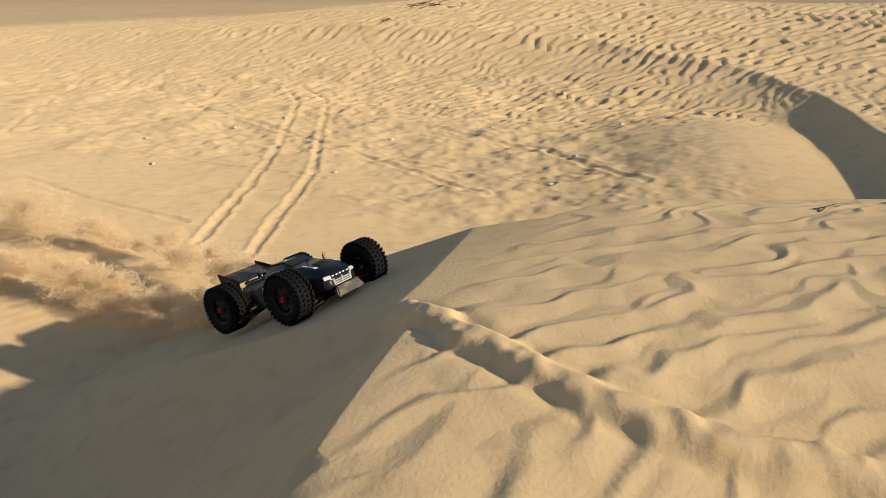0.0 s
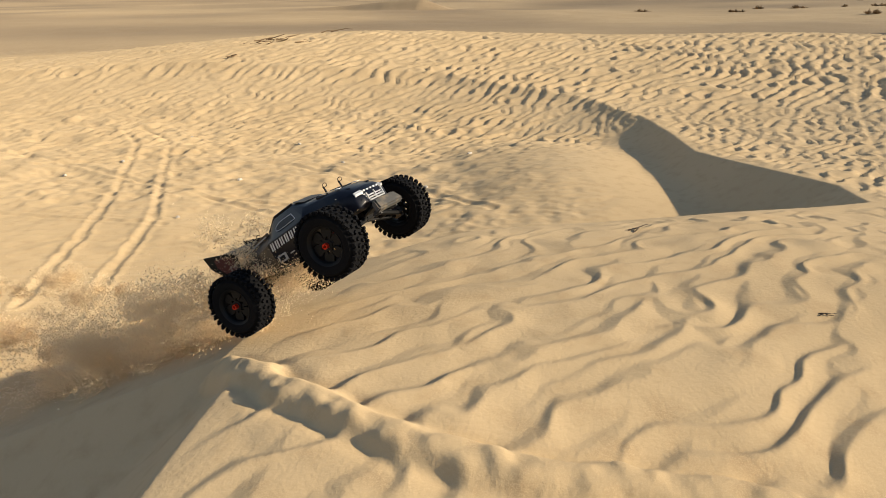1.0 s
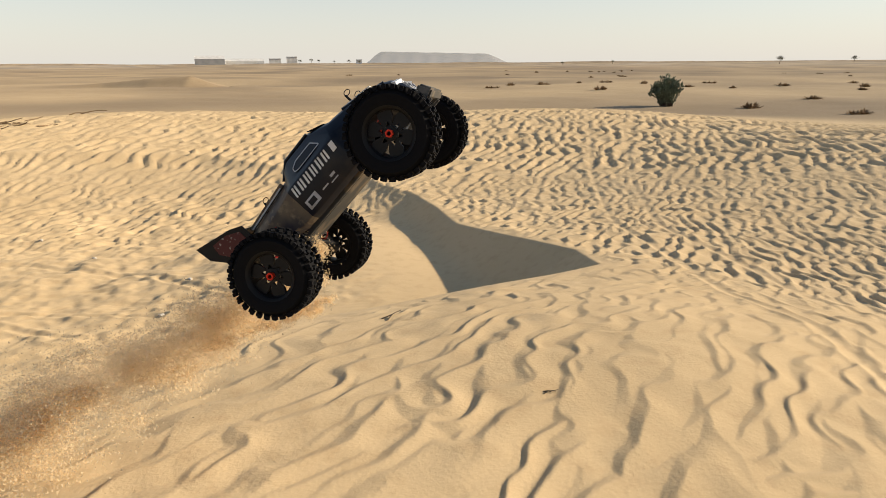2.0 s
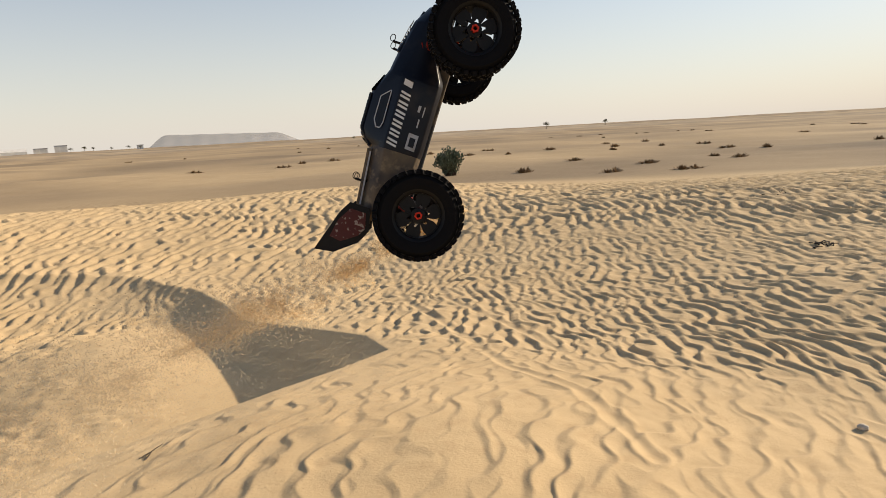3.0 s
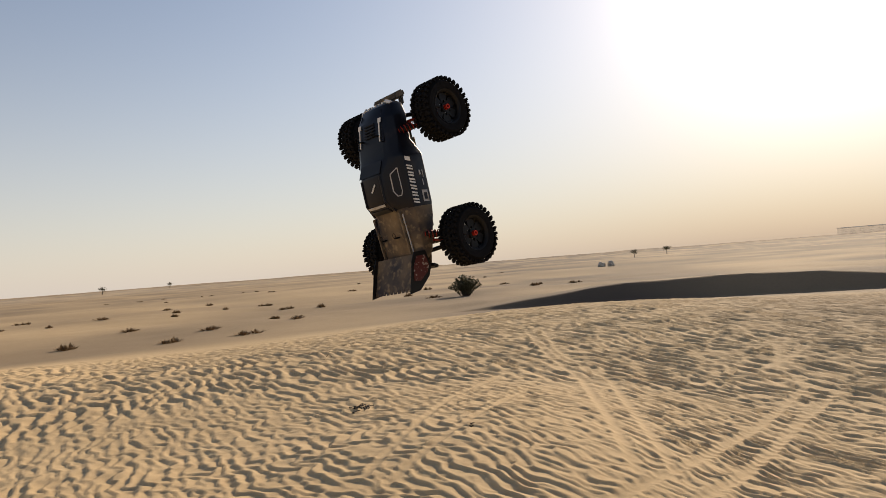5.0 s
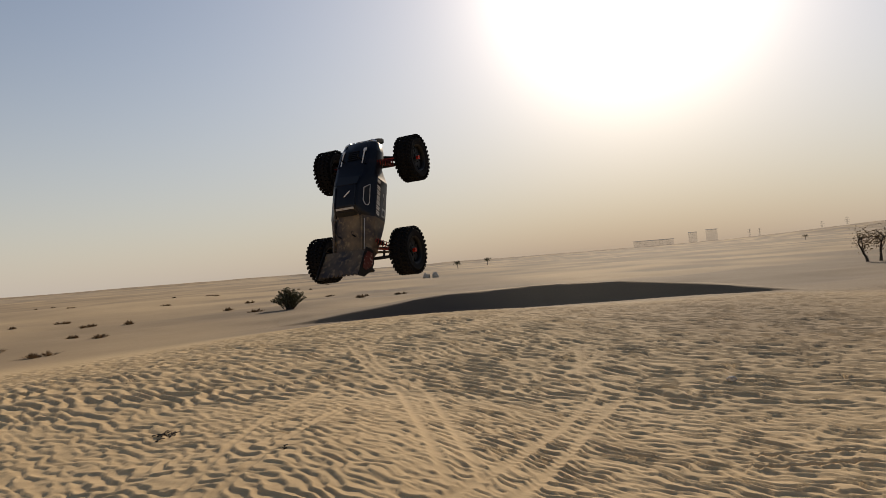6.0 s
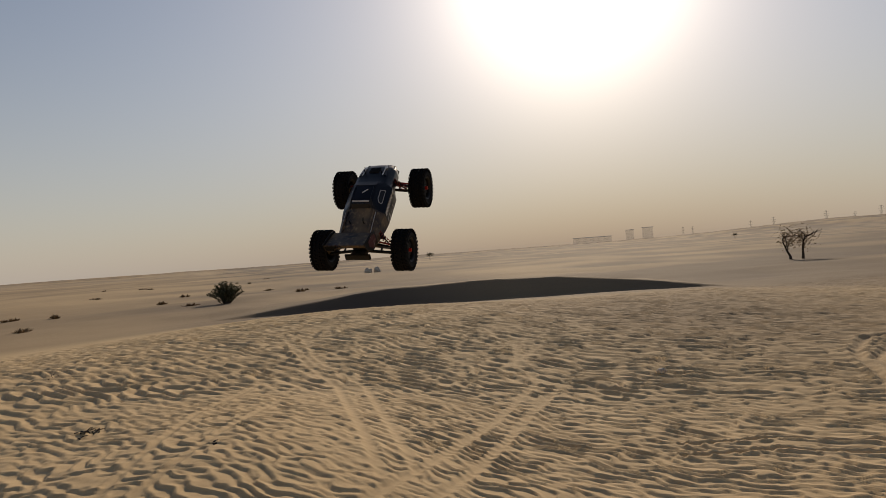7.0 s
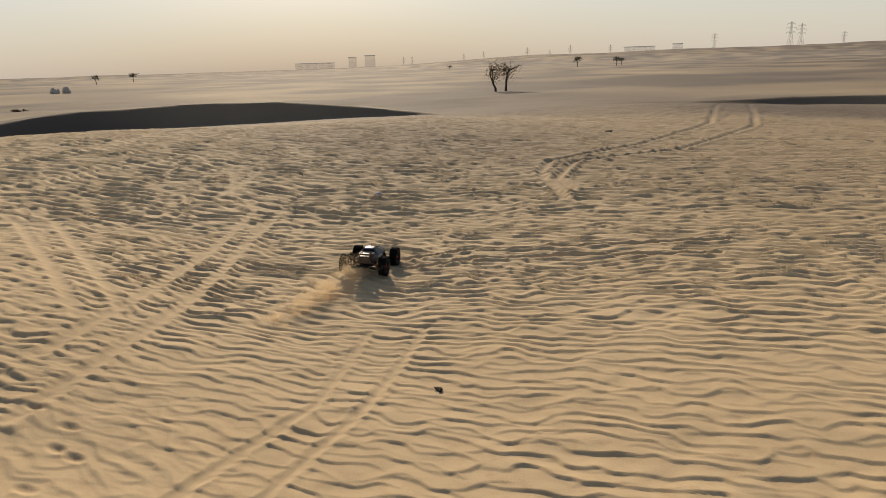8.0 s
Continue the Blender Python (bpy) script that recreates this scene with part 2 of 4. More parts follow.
def rut_mask(x, y):
    """1 on the wheel tracks that have pressed the ripples flat."""
    m = np.zeros(x.shape)
    for line, half, _ in RUTS[:1] + RUTS[3:]:
        px, py = zip(*line)
        near = (x > min(px) - 1) & (x < max(px) + 1) & (y > min(py) - 1) & (y < max(py) + 1)
        if near.any():
            d, _ = along(x[near], y[near], [(a, b, 0.0) for a, b in line])
            m[near] = np.maximum(m[near], smooth(1.25 * half, 0.7 * half, np.abs(d)))
    return m


def train(n, x, y, lam, cut, sway, seed):
    """One train of ripples, 0 to 1: long rising backs, a sharp crest and a short steep lee."""
    w = sway * (0.46 * wander(0.75 * x + 0.66 * y, 0.75 * y - 0.66 * x, 1.5 * lam, seed) + 0.17 * wander(x, y, 0.75 * lam, seed + 1)) + 0.6 * wander(x, y, 5 * lam, seed + 2)
    q = -n / lam - w
    q = q - np.floor(q)
    return np.where(q < cut, (q / cut) ** 1.3, (1 - q) / (1 - cut))


def scallops(n, x, y, lam, cut, sway, gap, seed):
    """Two trains that overlie one another, so that crests wind, cut each other off and end in horns."""
    mix = wander(x, y, 2.2 * lam, seed + 3)
    a = (0.80 + gap * mix) * train(n, x, y, lam, cut, sway, seed)
    b = (0.62 - gap * mix) * train(0.95 * n + 0.16 * (x + y), x, y, 1.12 * lam, cut, sway, seed + 5)
    return np.maximum(a, b) - 0.45


def ripples(x, y):
    """Wind ripples with steep lee sides that face the slip faces."""
    s, steep = along(x, y, BRINK)
    d = np.hypot(x - 0.7, y)
    soft = 0.03 * wander(x, y, 0.42, 3) + 0.16 * wander(x, y, 2.6, 6)
    n = 0.63 * x - 0.78 * y + soft
    west = smooth(6.4, 5.0, x + 0.35 * y) * smooth(-2.0, 0.0, y)
    far = smooth(10.5, 12.5, d)
    south = smooth(0.5, -1.5, y)
    calm = 1 - 0.6 * smooth(9.0, 5.5, d) * south
    near = (1 - west) * (1 - far)
    out = 0.0150 * west * scallops(0.42 * x - 0.907 * y + 0.08 * wander(x, y, 0.8, 60), x, y, 0.180, 0.74, 1.35, 0.55, 61)
    out = out + 0.0360 * near * (1 - south) * scallops(n, x, y, 0.168, 0.83, 1.15, 0.35, 71)
    out = out + 0.0420 * near * south * calm * scallops(n, x, y, 0.158, 0.89, 1.0, 0.4, 81)
    out = out + 0.076 * far * scallops(n, x, y, 0.245, 0.78, 1.1, 0.35, 91)
    lumps = (0.009 - 0.005 * west) * wander(x, y, 0.33, 41) + (0.005 - 0.003 * west) * wander(x, y, 0.15, 42)
    upper = np.maximum(smooth(0.0, 0.22, s), smooth(0.34, 0.2, steep) * smooth(-1.1, -0.2, s))
    # the plain beyond the last rise is smooth
    rise = smooth(34, 26, np.hypot(x - 4, y + 2)) * smooth(27, 23, x + 0.55 * np.maximum(y - 3, 0))
    return (out + lumps * (1 - far)) * upper * rise * (1 - 0.7 * rut_mask(x, y)) * smooth(40, 28, d)


def valley(x, y):
    """Trampled, lumpy floor between the crests."""
    s, _ = along(x, y, BRINK)
    low = smooth(-0.9, -2.2, s) * smooth(40, 20, np.hypot(x, y))
    trampled = smooth(5.0, 7.5, y + 0.35 * x + 0.8 * wander(x, y, 1.5, 20)) * smooth(17, 12, y)
    lumps = 0.028 * wander(x, 1.8 * y, 0.8, 21) + 0.019 * wander(x, 1.6 * y, 0.35, 22) + 0.014 * wander(x, y, 0.16, 23) + 0.008 * wander(x, y, 0.08, 25)
    lumps = lumps + 0.014 * scallops(0.25 * x + y, x, y, 0.19, 0.78, 1.2, 0.5, 28)
    q = (0.15 * x + y + 0.10 * wander(x, y, 0.9, 24)) / 0.17
    q = q - np.floor(q)
    lines = 0.011 * (np.where(q < 0.75, q / 0.75, (1 - q) / 0.25) - 0.5)
    north = smooth(8.6, 11.0, y + 0.3 * x) * smooth(60, 25, np.hypot(x, y))
    back = 0.052 * scallops(0.62 * x - 0.78 * y, x, y, 0.19, 0.80, 1.2, 0.4, 27)
    bowl = smooth(-0.45, -0.9, s) * smooth(1.2, 2.2, x) * smooth(9.5, 8.0, y)
    lumps = lumps * (1 - 0.5 * bowl) + 0.012 * bowl * scallops(0.3 * x + 0.95 * y, x, y, 0.12, 0.78, 0.8, 0.3, 29)
    return low * (trampled * lumps + (1 - trampled) * lines * smooth(17, 12, y)) + smooth(-0.3, -1.2, s) * north * back


def height(x, y, detail=True):
    x, y = np.asarray(x, float), np.asarray(y, float)
    r = np.hypot(x, y - 6)
    plain = 0.02 + 0.5 * smooth(15, 34, r) + 0.05 * wander(x, y, 4.5, 11) * smooth(3, 8, r)
    plain = plain + 0.17 * np.exp(-(((x - 2.7) / 1.5) ** 2) - ((y - 6.6) / 2.0) ** 2) + 0.17 * np.exp(-(((x - 3.1) / 1.2) ** 2) - ((y - 8.0) / 1.5) ** 2)
    upper = 0.45 + 0.1 * smooth(20, 40, r)
    for a, b, sx, sy, h in SWELLS:
        g = h * np.exp(-(((x - a) / sx) ** 2) - ((y - b) / sy) ** 2)
        upper = upper + g
        if b > 14:
            plain = plain + g
    s, slope = along(x, y, BRINK)
    steep = 0.085 * smooth(0.6, 0.5, slope) * (1 - np.exp(np.minimum(s, 0) / 0.22))  # the topmost part of the slip face
    lee = plain + softmax(upper - plain + slope * np.minimum(s, 0) - steep, 0 * s, 0.16)
    z = np.where(s > 0, np.maximum(upper, plain), np.minimum(lee, np.maximum(upper, plain)))
    # the firm apron of the slip face, up which the truck drives
    d, v = 0.36 * (y - 2.09) - 0.93 * (x + 0.15), 0.36 * (x + 0.15) + 0.93 * (y - 2.09)
    apron = 1.06 - 0.465 * d - 0.08 * (v - 0.4) - 0.5 * np.maximum(0, 0.12 - v) - 1.5 * np.maximum(0, v - 1.3) - 3 * np.maximum(0, -0.3 - d)
    z = np.where(s < 0, np.minimum(softmax(z, apron, 0.03), np.maximum(upper, plain)), z)
    c, top = along(x, y, FAR_CREST)
    inside = smooth(0, 3, np.minimum(x - 22, 40 - x)) * smooth(0, 3, np.minimum(y + 18, 8 - y))
    z = z + np.where(c > 0, top * np.exp(-((c / 9) ** 2)), np.maximum(0, top + 0.6 * np.minimum(c, 0))) * inside
    c, top = along(x, y, SOUTH_CREST)
    inside = smooth(0, 3, np.minimum(x - 4, 30 - x)) * smooth(0, 3, np.minimum(y + 46, -20 - y))
    z = z + np.where(c > 0, top * np.exp(-((c / 7) ** 2)), np.maximum(0, top + 0.7 * np.minimum(c, 0))) * inside
    c, top = along(x, y, NORTH_CREST)
    inside = smooth(0, 4, np.minimum(x + 8, 18 - x)) * smooth(0, 4, np.minimum(y - 46, 80 - y))
    z = z + np.where(c > 0, top * np.exp(-((c / 6) ** 2)), np.maximum(0, top + 0.5 * np.minimum(c, 0))) * inside
    # the country beyond: low hummocks, then long swells
    z = z + smooth(24, 34, r) * smooth(160, 90, r) * (0.07 * wander(x, y, 5.5, 15) + 0.035 * wander(x, y, 2.1, 16))
    z = z + 0.22 * smooth(28, 60, r) * wander(x, y, 16, 12) + 0.5 * smooth(60, 200, r) * wander(x, y, 70, 13)
    bearing = np.degrees(np.arctan2(x, y))
    z = z + smooth(300, 900, r) * (1.6 * wander(x, y, 120, 14) + 9.5 * smooth(112, 134, bearing) * smooth(200, 165, bearing) + 1.5)
    if detail:
        z = z + ripples(x, y) + valley(x, y) + ruts(x, y) + footprints(x, y)
    return z


def ruts(x, y):
    z = np.zeros(x.shape)
    for line, half, depth in RUTS:
        px, py = zip(*line)
        near = (x > min(px) - 1) & (x < max(px) + 1) & (y > min(py) - 1) & (y < max(py) + 1)
        if near.any():
            xs, ys = x[near], y[near]
            d, _ = along(xs, ys, [(a, b, 0.0) for a, b in line])
            d = np.abs(d) + 0.02 * wander(xs, ys, 0.12, 31)
            u = d / half
            lip = 0.8 if depth > 0 else 0.15
            z[near] += depth * (lip * np.exp(-((u - 1.25) ** 2) * 5) - (np.exp(-(u**2) * 2.0) if depth > 0 else np.exp(-(u**4) * 1.1)) * (1 + 0.2 * wander(xs, ys, 0.05, 32) + 0.08 * wander(xs, ys, 0.16, 33)))
    return z

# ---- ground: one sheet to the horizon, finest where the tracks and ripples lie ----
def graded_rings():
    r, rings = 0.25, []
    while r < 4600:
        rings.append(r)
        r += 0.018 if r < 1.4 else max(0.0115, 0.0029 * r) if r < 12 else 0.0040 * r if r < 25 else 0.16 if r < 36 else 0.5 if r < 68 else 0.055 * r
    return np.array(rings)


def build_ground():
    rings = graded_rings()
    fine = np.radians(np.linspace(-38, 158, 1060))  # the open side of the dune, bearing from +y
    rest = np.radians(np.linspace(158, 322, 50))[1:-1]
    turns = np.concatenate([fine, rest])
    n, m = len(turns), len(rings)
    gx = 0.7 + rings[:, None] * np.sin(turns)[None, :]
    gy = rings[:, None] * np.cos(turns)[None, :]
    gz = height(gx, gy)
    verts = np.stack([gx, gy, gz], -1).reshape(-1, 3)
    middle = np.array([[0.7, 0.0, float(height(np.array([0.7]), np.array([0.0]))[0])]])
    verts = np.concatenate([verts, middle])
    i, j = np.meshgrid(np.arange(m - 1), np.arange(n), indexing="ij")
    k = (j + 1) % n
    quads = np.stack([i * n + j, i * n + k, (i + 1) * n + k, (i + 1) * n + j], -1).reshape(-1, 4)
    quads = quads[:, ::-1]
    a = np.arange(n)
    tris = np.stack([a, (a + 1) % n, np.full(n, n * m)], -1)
    me = bpy.data.meshes.new("ground")
    me.vertices.add(len(verts))
    me.vertices.foreach_set("co", verts.astype(np.float32).ravel())
    loops = np.concatenate([quads.ravel(), tris.ravel()])
    me.loops.add(len(loops))
    me.loops.foreach_set("vertex_index", loops.astype(np.int32))
    starts = np.concatenate([np.arange(len(quads)) * 4, len(quads) * 4 + np.arange(len(tris)) * 3])
    me.polygons.add(len(starts))
    me.polygons.foreach_set("loop_start", starts.astype(np.int32))
    me.update(calc_edges=True)
    me.validate()
    me.polygons.foreach_set("use_smooth", np.ones(len(me.polygons), bool))
    # stonier beyond the dunes; the extra weight to the south-east is painted backlit shade
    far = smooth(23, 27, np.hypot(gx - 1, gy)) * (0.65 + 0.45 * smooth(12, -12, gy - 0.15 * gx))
    # the same darkening begins nearer to the south-east
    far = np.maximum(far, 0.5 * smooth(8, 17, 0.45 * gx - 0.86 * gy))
    soil_and_shade = np.clip(far * (0.75 + 0.35 * wander(gx, gy, 9, 50) + 0.2 * wander(gx, gy, 40, 51)), 0, 1).astype(np.float32)
    me.attributes.new("soil_and_shade", "FLOAT", "POINT").data.foreach_set("value", np.append(soil_and_shade.ravel(), 0).astype(np.float32))
    # painted haze grows with distance from the middle of the plan
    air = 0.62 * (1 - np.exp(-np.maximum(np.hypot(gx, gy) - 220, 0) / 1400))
    me.attributes.new("painted_haze", "FLOAT", "POINT").data.foreach_set("value", np.append(air.ravel(), 0).astype(np.float32))
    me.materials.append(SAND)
    return tagged(new("ground", me), "rippled golden desert sand with dunes and wheel tracks", "ground", kind="structure")


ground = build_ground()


def floor_at(x, y):
    return float(height(np.array([x]), np.array([y]))[0])

# ---- mesh helpers ----
def part(name, bm, mat, parent, label=""):
    """Links a bmesh as one mesh object under a thing or a part."""
    me = bpy.data.meshes.new(name)
    bm.to_mesh(me)
    bm.free()
    me.materials.append(mat)
    ob = new(name, me)
    ob.parent = parent
    return tagged(ob, label)


def rounded(ob):
    ob.data.polygons.foreach_set("use_smooth", np.ones(len(ob.data.polygons), bool))
    return ob


def block(bm, x, y, z, sx, sy, sz, turn=None, taper=1.0):
    made = bmesh.ops.create_cube(bm, size=1)["verts"]
    for v in made:
        t = taper if v.co.z > 0 else 1.0
        v.co = Vector((v.co.x * sx * t, v.co.y * sy * t, v.co.z * sz))
    bmesh.ops.transform(bm, matrix=pose(x, y, z) @ (turn or Matrix()), verts=made)
    return made


def rod(bm, a, b, r, r2=None, sides=8):
    a, b = Vector(a), Vector(b)
    d = b - a
    m = Matrix.Translation((a + b) / 2) @ d.to_track_quat("Z", "Y").to_matrix().to_4x4()
    return bmesh.ops.create_cone(bm, cap_ends=True, segments=sides, radius1=r, radius2=r if r2 is None else r2, depth=d.length, matrix=m)["verts"]


def revolve(bm, profile, sides, start=0.0):
    """Turns a closed profile of (radius, y) round the y axis."""
    rings = []
    for i in range(sides):
        a = start + 2 * math.pi * i / sides
        rings.append([bm.verts.new((r * math.cos(a), y, r * math.sin(a))) for r, y in profile])
    for i in range(sides):
        p, q = rings[i], rings[(i + 1) % sides]
        for j in range(len(profile)):
            k = (j + 1) % len(profile)
            bm.faces.new((p[j], p[k], q[k], q[j]))


def plate(bm, points, thick, axis=1):
    """A flat piece from its outline in x and z, of that thickness along y."""
    front = [bm.verts.new((x, -thick / 2, z)) for x, z in points]
    back = [bm.verts.new((x, thick / 2, z)) for x, z in points]
    bm.faces.new(front)
    bm.faces.new(back[::-1])
    for i in range(len(points)):
        k = (i + 1) % len(points)
        bm.faces.new((front[k], front[i], back[i], back[k]))
    return front + back


def mesh_from(name, verts, faces, mat, smooth_shade=False):
    me = bpy.data.meshes.new(name)
    verts, faces = np.asarray(verts, np.float32), np.asarray(faces, np.int32)
    me.vertices.add(len(verts))
    me.vertices.foreach_set("co", verts.ravel())
    me.loops.add(faces.size)
    me.loops.foreach_set("vertex_index", faces.ravel())
    me.polygons.add(len(faces))
    me.polygons.foreach_set("loop_start", (np.arange(len(faces)) * faces.shape[1]).astype(np.int32))
    me.update(calc_edges=True)
    me.polygons.foreach_set("use_smooth", np.full(len(faces), smooth_shade))
    me.materials.append(mat)
    return me


# ---- the toy truck: x to the nose, y to its left, z up, between the axles ----
WHEELBASE, HALF_TRACK, RADIUS, WIDTH = 0.49, 0.24, 0.117, 0.092


def build_wheel(parent, x, y):
    side = 1 if y > 0 else -1
    bm = bmesh.new()  # rim with six spokes
    o = 0.032  # dish of the outer face
    revolve(bm, [(0.062, -0.038), (0.068, -0.042), (0.068, 0.042), (0.062, 0.038), (0.058, o), (0.056, 0.0), (0.056, -0.03)], 36)
    revolve(bm, [(0.001, o - 0.022), (0.019, o - 0.022), (0.019, o - 0.006), (0.001, o - 0.004)], 16)
    if side < 0:
        bmesh.ops.scale(bm, vec=(1, -1, 1), verts=bm.verts)
        bmesh.ops.reverse_faces(bm, faces=bm.faces)
    bmesh.ops.recalc_face_normals(bm, faces=bm.faces)
    wheel = part("wheel", bm, BLACK_PLASTIC, parent, "black six-spoked wheel with a red nut")
    wheel.matrix_basis = pose(x, y, 0)
    for i in range(6):
        bm = bmesh.new()
        plate(bm, [(0.014, -0.009), (0.040, -0.019), (0.060, -0.0175), (0.060, 0.0175), (0.040, 0.019), (0.014, 0.009), (0.030, 0.002), (0.030, -0.002)], 0.010)
        bmesh.ops.transform(bm, matrix=Matrix.Rotation(math.pi * i / 3, 4, "Y") @ pose(0, side * (o - 0.014), 0), verts=bm.verts)
        bmesh.ops.recalc_face_normals(bm, faces=bm.faces)
        part("spoke", bm, BLACK_PLASTIC, wheel)
    bm = bmesh.new()
    w, R = WIDTH / 2, RADIUS - 0.008
    revolve(bm, [(0.066, -0.040), (0.078, -w + 0.002), (R - 0.014, -w), (R - 0.004, -w + 0.010), (R, -w * 0.45), (R + 0.001, 0), (R, w * 0.45), (R - 0.004, w - 0.010), (R - 0.014, w), (0.078, w - 0.002), (0.066, 0.040)], 48)
    rows = 32
    for i in range(rows):
        a = 2 * math.pi * i / rows
        for off, yy, lx, ly, tilt in ((0, -0.012, 0.010, 0.015, 25), (0.5, 0.012, 0.010, 0.015, -25), (0.1, -0.034, 0.010, 0.013, -20), (0.6, 0.034, 0.010, 0.013, 20), (0.5, -w + 0.006, 0.011, 0.012, 0), (0.0, w - 0.006, 0.011, 0.012, 0)):
            b = a + off * 2 * math.pi / rows
            rr = R + (0.003 if abs(yy) < 0.045 else -0.004)
            made = block(bm, 0, 0, 0, lx, ly, 0.011, None, 0.8)
            bmesh.ops.transform(bm, matrix=Matrix.Rotation(-b, 4, "Y") @ pose(0, yy, rr, 0 if abs(yy) < 0.045 else math.copysign(-22, yy), 0, tilt), verts=made)
    bmesh.ops.recalc_face_normals(bm, faces=bm.faces)
    part("tyre", bm, RUBBER, wheel, "black rubber tyre with chunky square knobs")
    bm = bmesh.new()
    yo = side * (o + 0.001)
    revolve(bm, [(0.006, yo - 0.008), (0.0105, yo - 0.008), (0.0105, yo + 0.006), (0.0085, yo + 0.008), (0.006, yo + 0.006)], 6)
    bmesh.ops.recalc_face_normals(bm, faces=bm.faces)
    part("wheel_nut", bm, RED_METAL, wheel, "red anodised wheel nut")
    return wheel


def shell_section(x, low, waist, top, foot, belly, shoulder, roof):
    """Half outline of the shell at x, from the sill to the middle of the roof: heights, then half widths."""
    return [(x, foot, low), (x, belly, low + 0.012), (x, belly, waist), (x, shoulder, waist + 0.016), (x, roof, top - 0.008), (x, roof * 0.8, top), (x, 0.0, top + 0.003)]


def build_car():
    car = tagged(new("toy_truck"), "dark navy radio-controlled off-road truck with big knobby black tyres", "toy truck")
    wheels = [build_wheel(car, sx * WHEELBASE / 2, sy * HALF_TRACK) for sx in (1, -1) for sy in (1, -1)]
    # painted shell, lofted from the nose to the tail
    rows = [shell_section(0.335, 0.060, 0.085, 0.100, 0.050, 0.070, 0.066, 0.055), shell_section(0.318, 0.050, 0.098, 0.128, 0.065, 0.098, 0.092, 0.080),
            shell_section(0.265, 0.052, 0.112, 0.158, 0.070, 0.112, 0.108, 0.088), shell_section(0.170, 0.058, 0.120, 0.178, 0.080, 0.112, 0.112, 0.092),
            shell_section(0.118, 0.032, 0.134, 0.186, 0.095, 0.122, 0.116, 0.092), shell_section(0.104, 0.030, 0.140, 0.192, 0.102, 0.128, 0.117, 0.090),
            shell_section(0.048, 0.030, 0.141, 0.218, 0.102, 0.128, 0.106, 0.068), shell_section(-0.055, 0.030, 0.141, 0.217, 0.102, 0.128, 0.105, 0.068),
            shell_section(-0.082, 0.030, 0.141, 0.204, 0.102, 0.128, 0.104, 0.070), shell_section(-0.098, 0.032, 0.138, 0.182, 0.100, 0.127, 0.104, 0.074),
            shell_section(-0.140, 0.034, 0.132, 0.174, 0.095, 0.122, 0.106, 0.078), shell_section(-0.270, 0.066, 0.122, 0.162, 0.085, 0.112, 0.102, 0.078),
            shell_section(-0.300, 0.080, 0.120, 0.152, 0.076, 0.098, 0.090, 0.070)]
    bm = bmesh.new()
    rings = []
    for half in rows:
        full = half + [(x, -y, z) for x, y, z in half[-2::-1]]
        rings.append([bm.verts.new(p) for p in full])
    for p, q in zip(rings, rings[1:]):
        for j in range(len(p) - 1):
            bm.faces.new((p[j], p[j + 1], q[j + 1], q[j]))
    bm.faces.new(rings[0])
    bm.faces.new(rings[-1][::-1])
    bmesh.ops.recalc_face_normals(bm, faces=bm.faces)
    sharp = [e for e in bm.edges if len(e.link_faces) == 2 and e.calc_face_angle(0) > 0.35]
    bmesh.ops.bevel(bm, geom=sharp, offset=0.004, segments=2, affect="EDGES", profile=0.5)
    shell = part("body_shell", bm, NAVY, car, "glossy dark navy body shell dusted with sand")
    rounded(shell)
    shell.data.set_sharp_from_angle(angle=radians(32))
    shell.data.materials.append(DUSTY_NAVY)
    for f in shell.data.polygons:
        f.material_index = 1 if f.center.x < -0.096 else 0

    def decal(name, pieces, mat, label=""):
        """Flat stickers on each flank: outlines in x and z with the half width at which they lie."""
        for s in (1, -1):
            b = bmesh.new()
            for outline, y, lean in pieces:
                made = plate(b, outline, 0.0016)
                mid_z = sum(z for _, z in outline) / len(outline)
                for v in made:
                    v.co.y = s * (y + v.co.y - lean * (v.co.z - mid_z))
            bmesh.ops.recalc_face_normals(b, faces=b.faces)
            part(name, b, mat, shell, label)

    # side lettering as slanted plain bars, a badge, vents and window outlines
    bars = []
    for i in range(6):
        x = -0.088 + i * 0.0262
        bars.append(([(x, 0.108), (x + 0.006, 0.108), (x + 0.012, 0.136), (x + 0.006, 0.136)], 0.1292, 0))
        bars.append(([(x + 0.011, 0.108), (x + 0.017, 0.108), (x + 0.023, 0.136), (x + 0.017, 0.136)], 0.1292, 0))
    decal("side_marking", bars, WHITE_STICKER, "white slanted bars along the flank")
    decal("number_badge", [([(0.078, 0.111), (0.094, 0.111), (0.099, 0.136), (0.083, 0.136)], 0.1292, 0)], WHITE_STICKER, "small white badge")
    bits = [([(-0.085, 0.056), (-0.040, 0.056), (-0.038, 0.084), (-0.083, 0.084)], 0.1288, 0), ([(-0.020, 0.066), (0.004, 0.066), (0.004, 0.070), (-0.020, 0.070)], 0.1288, 0), ([(0.012, 0.060), (0.040, 0.060), (0.040, 0.063), (0.012, 0.063)], 0.1288, 0), ([(0.022, 0.072), (0.040, 0.072), (0.040, 0.079), (0.022, 0.079)], 0.1288, 0)]
    decal("sticker", bits, GREY_STICKER, "grey sponsor stickers drawn as plain plates")
    decal("sticker", [([(-0.076, 0.062), (-0.050, 0.062), (-0.049, 0.078), (-0.075, 0.078)], 0.1300, 0)], NAVY)
    lean = 0.73

    def low_roof(pieces):
        return [([(x, 0.127 + 0.805 * (z - 0.127)) for x, z in outline], y, a) for outline, y, a in pieces]

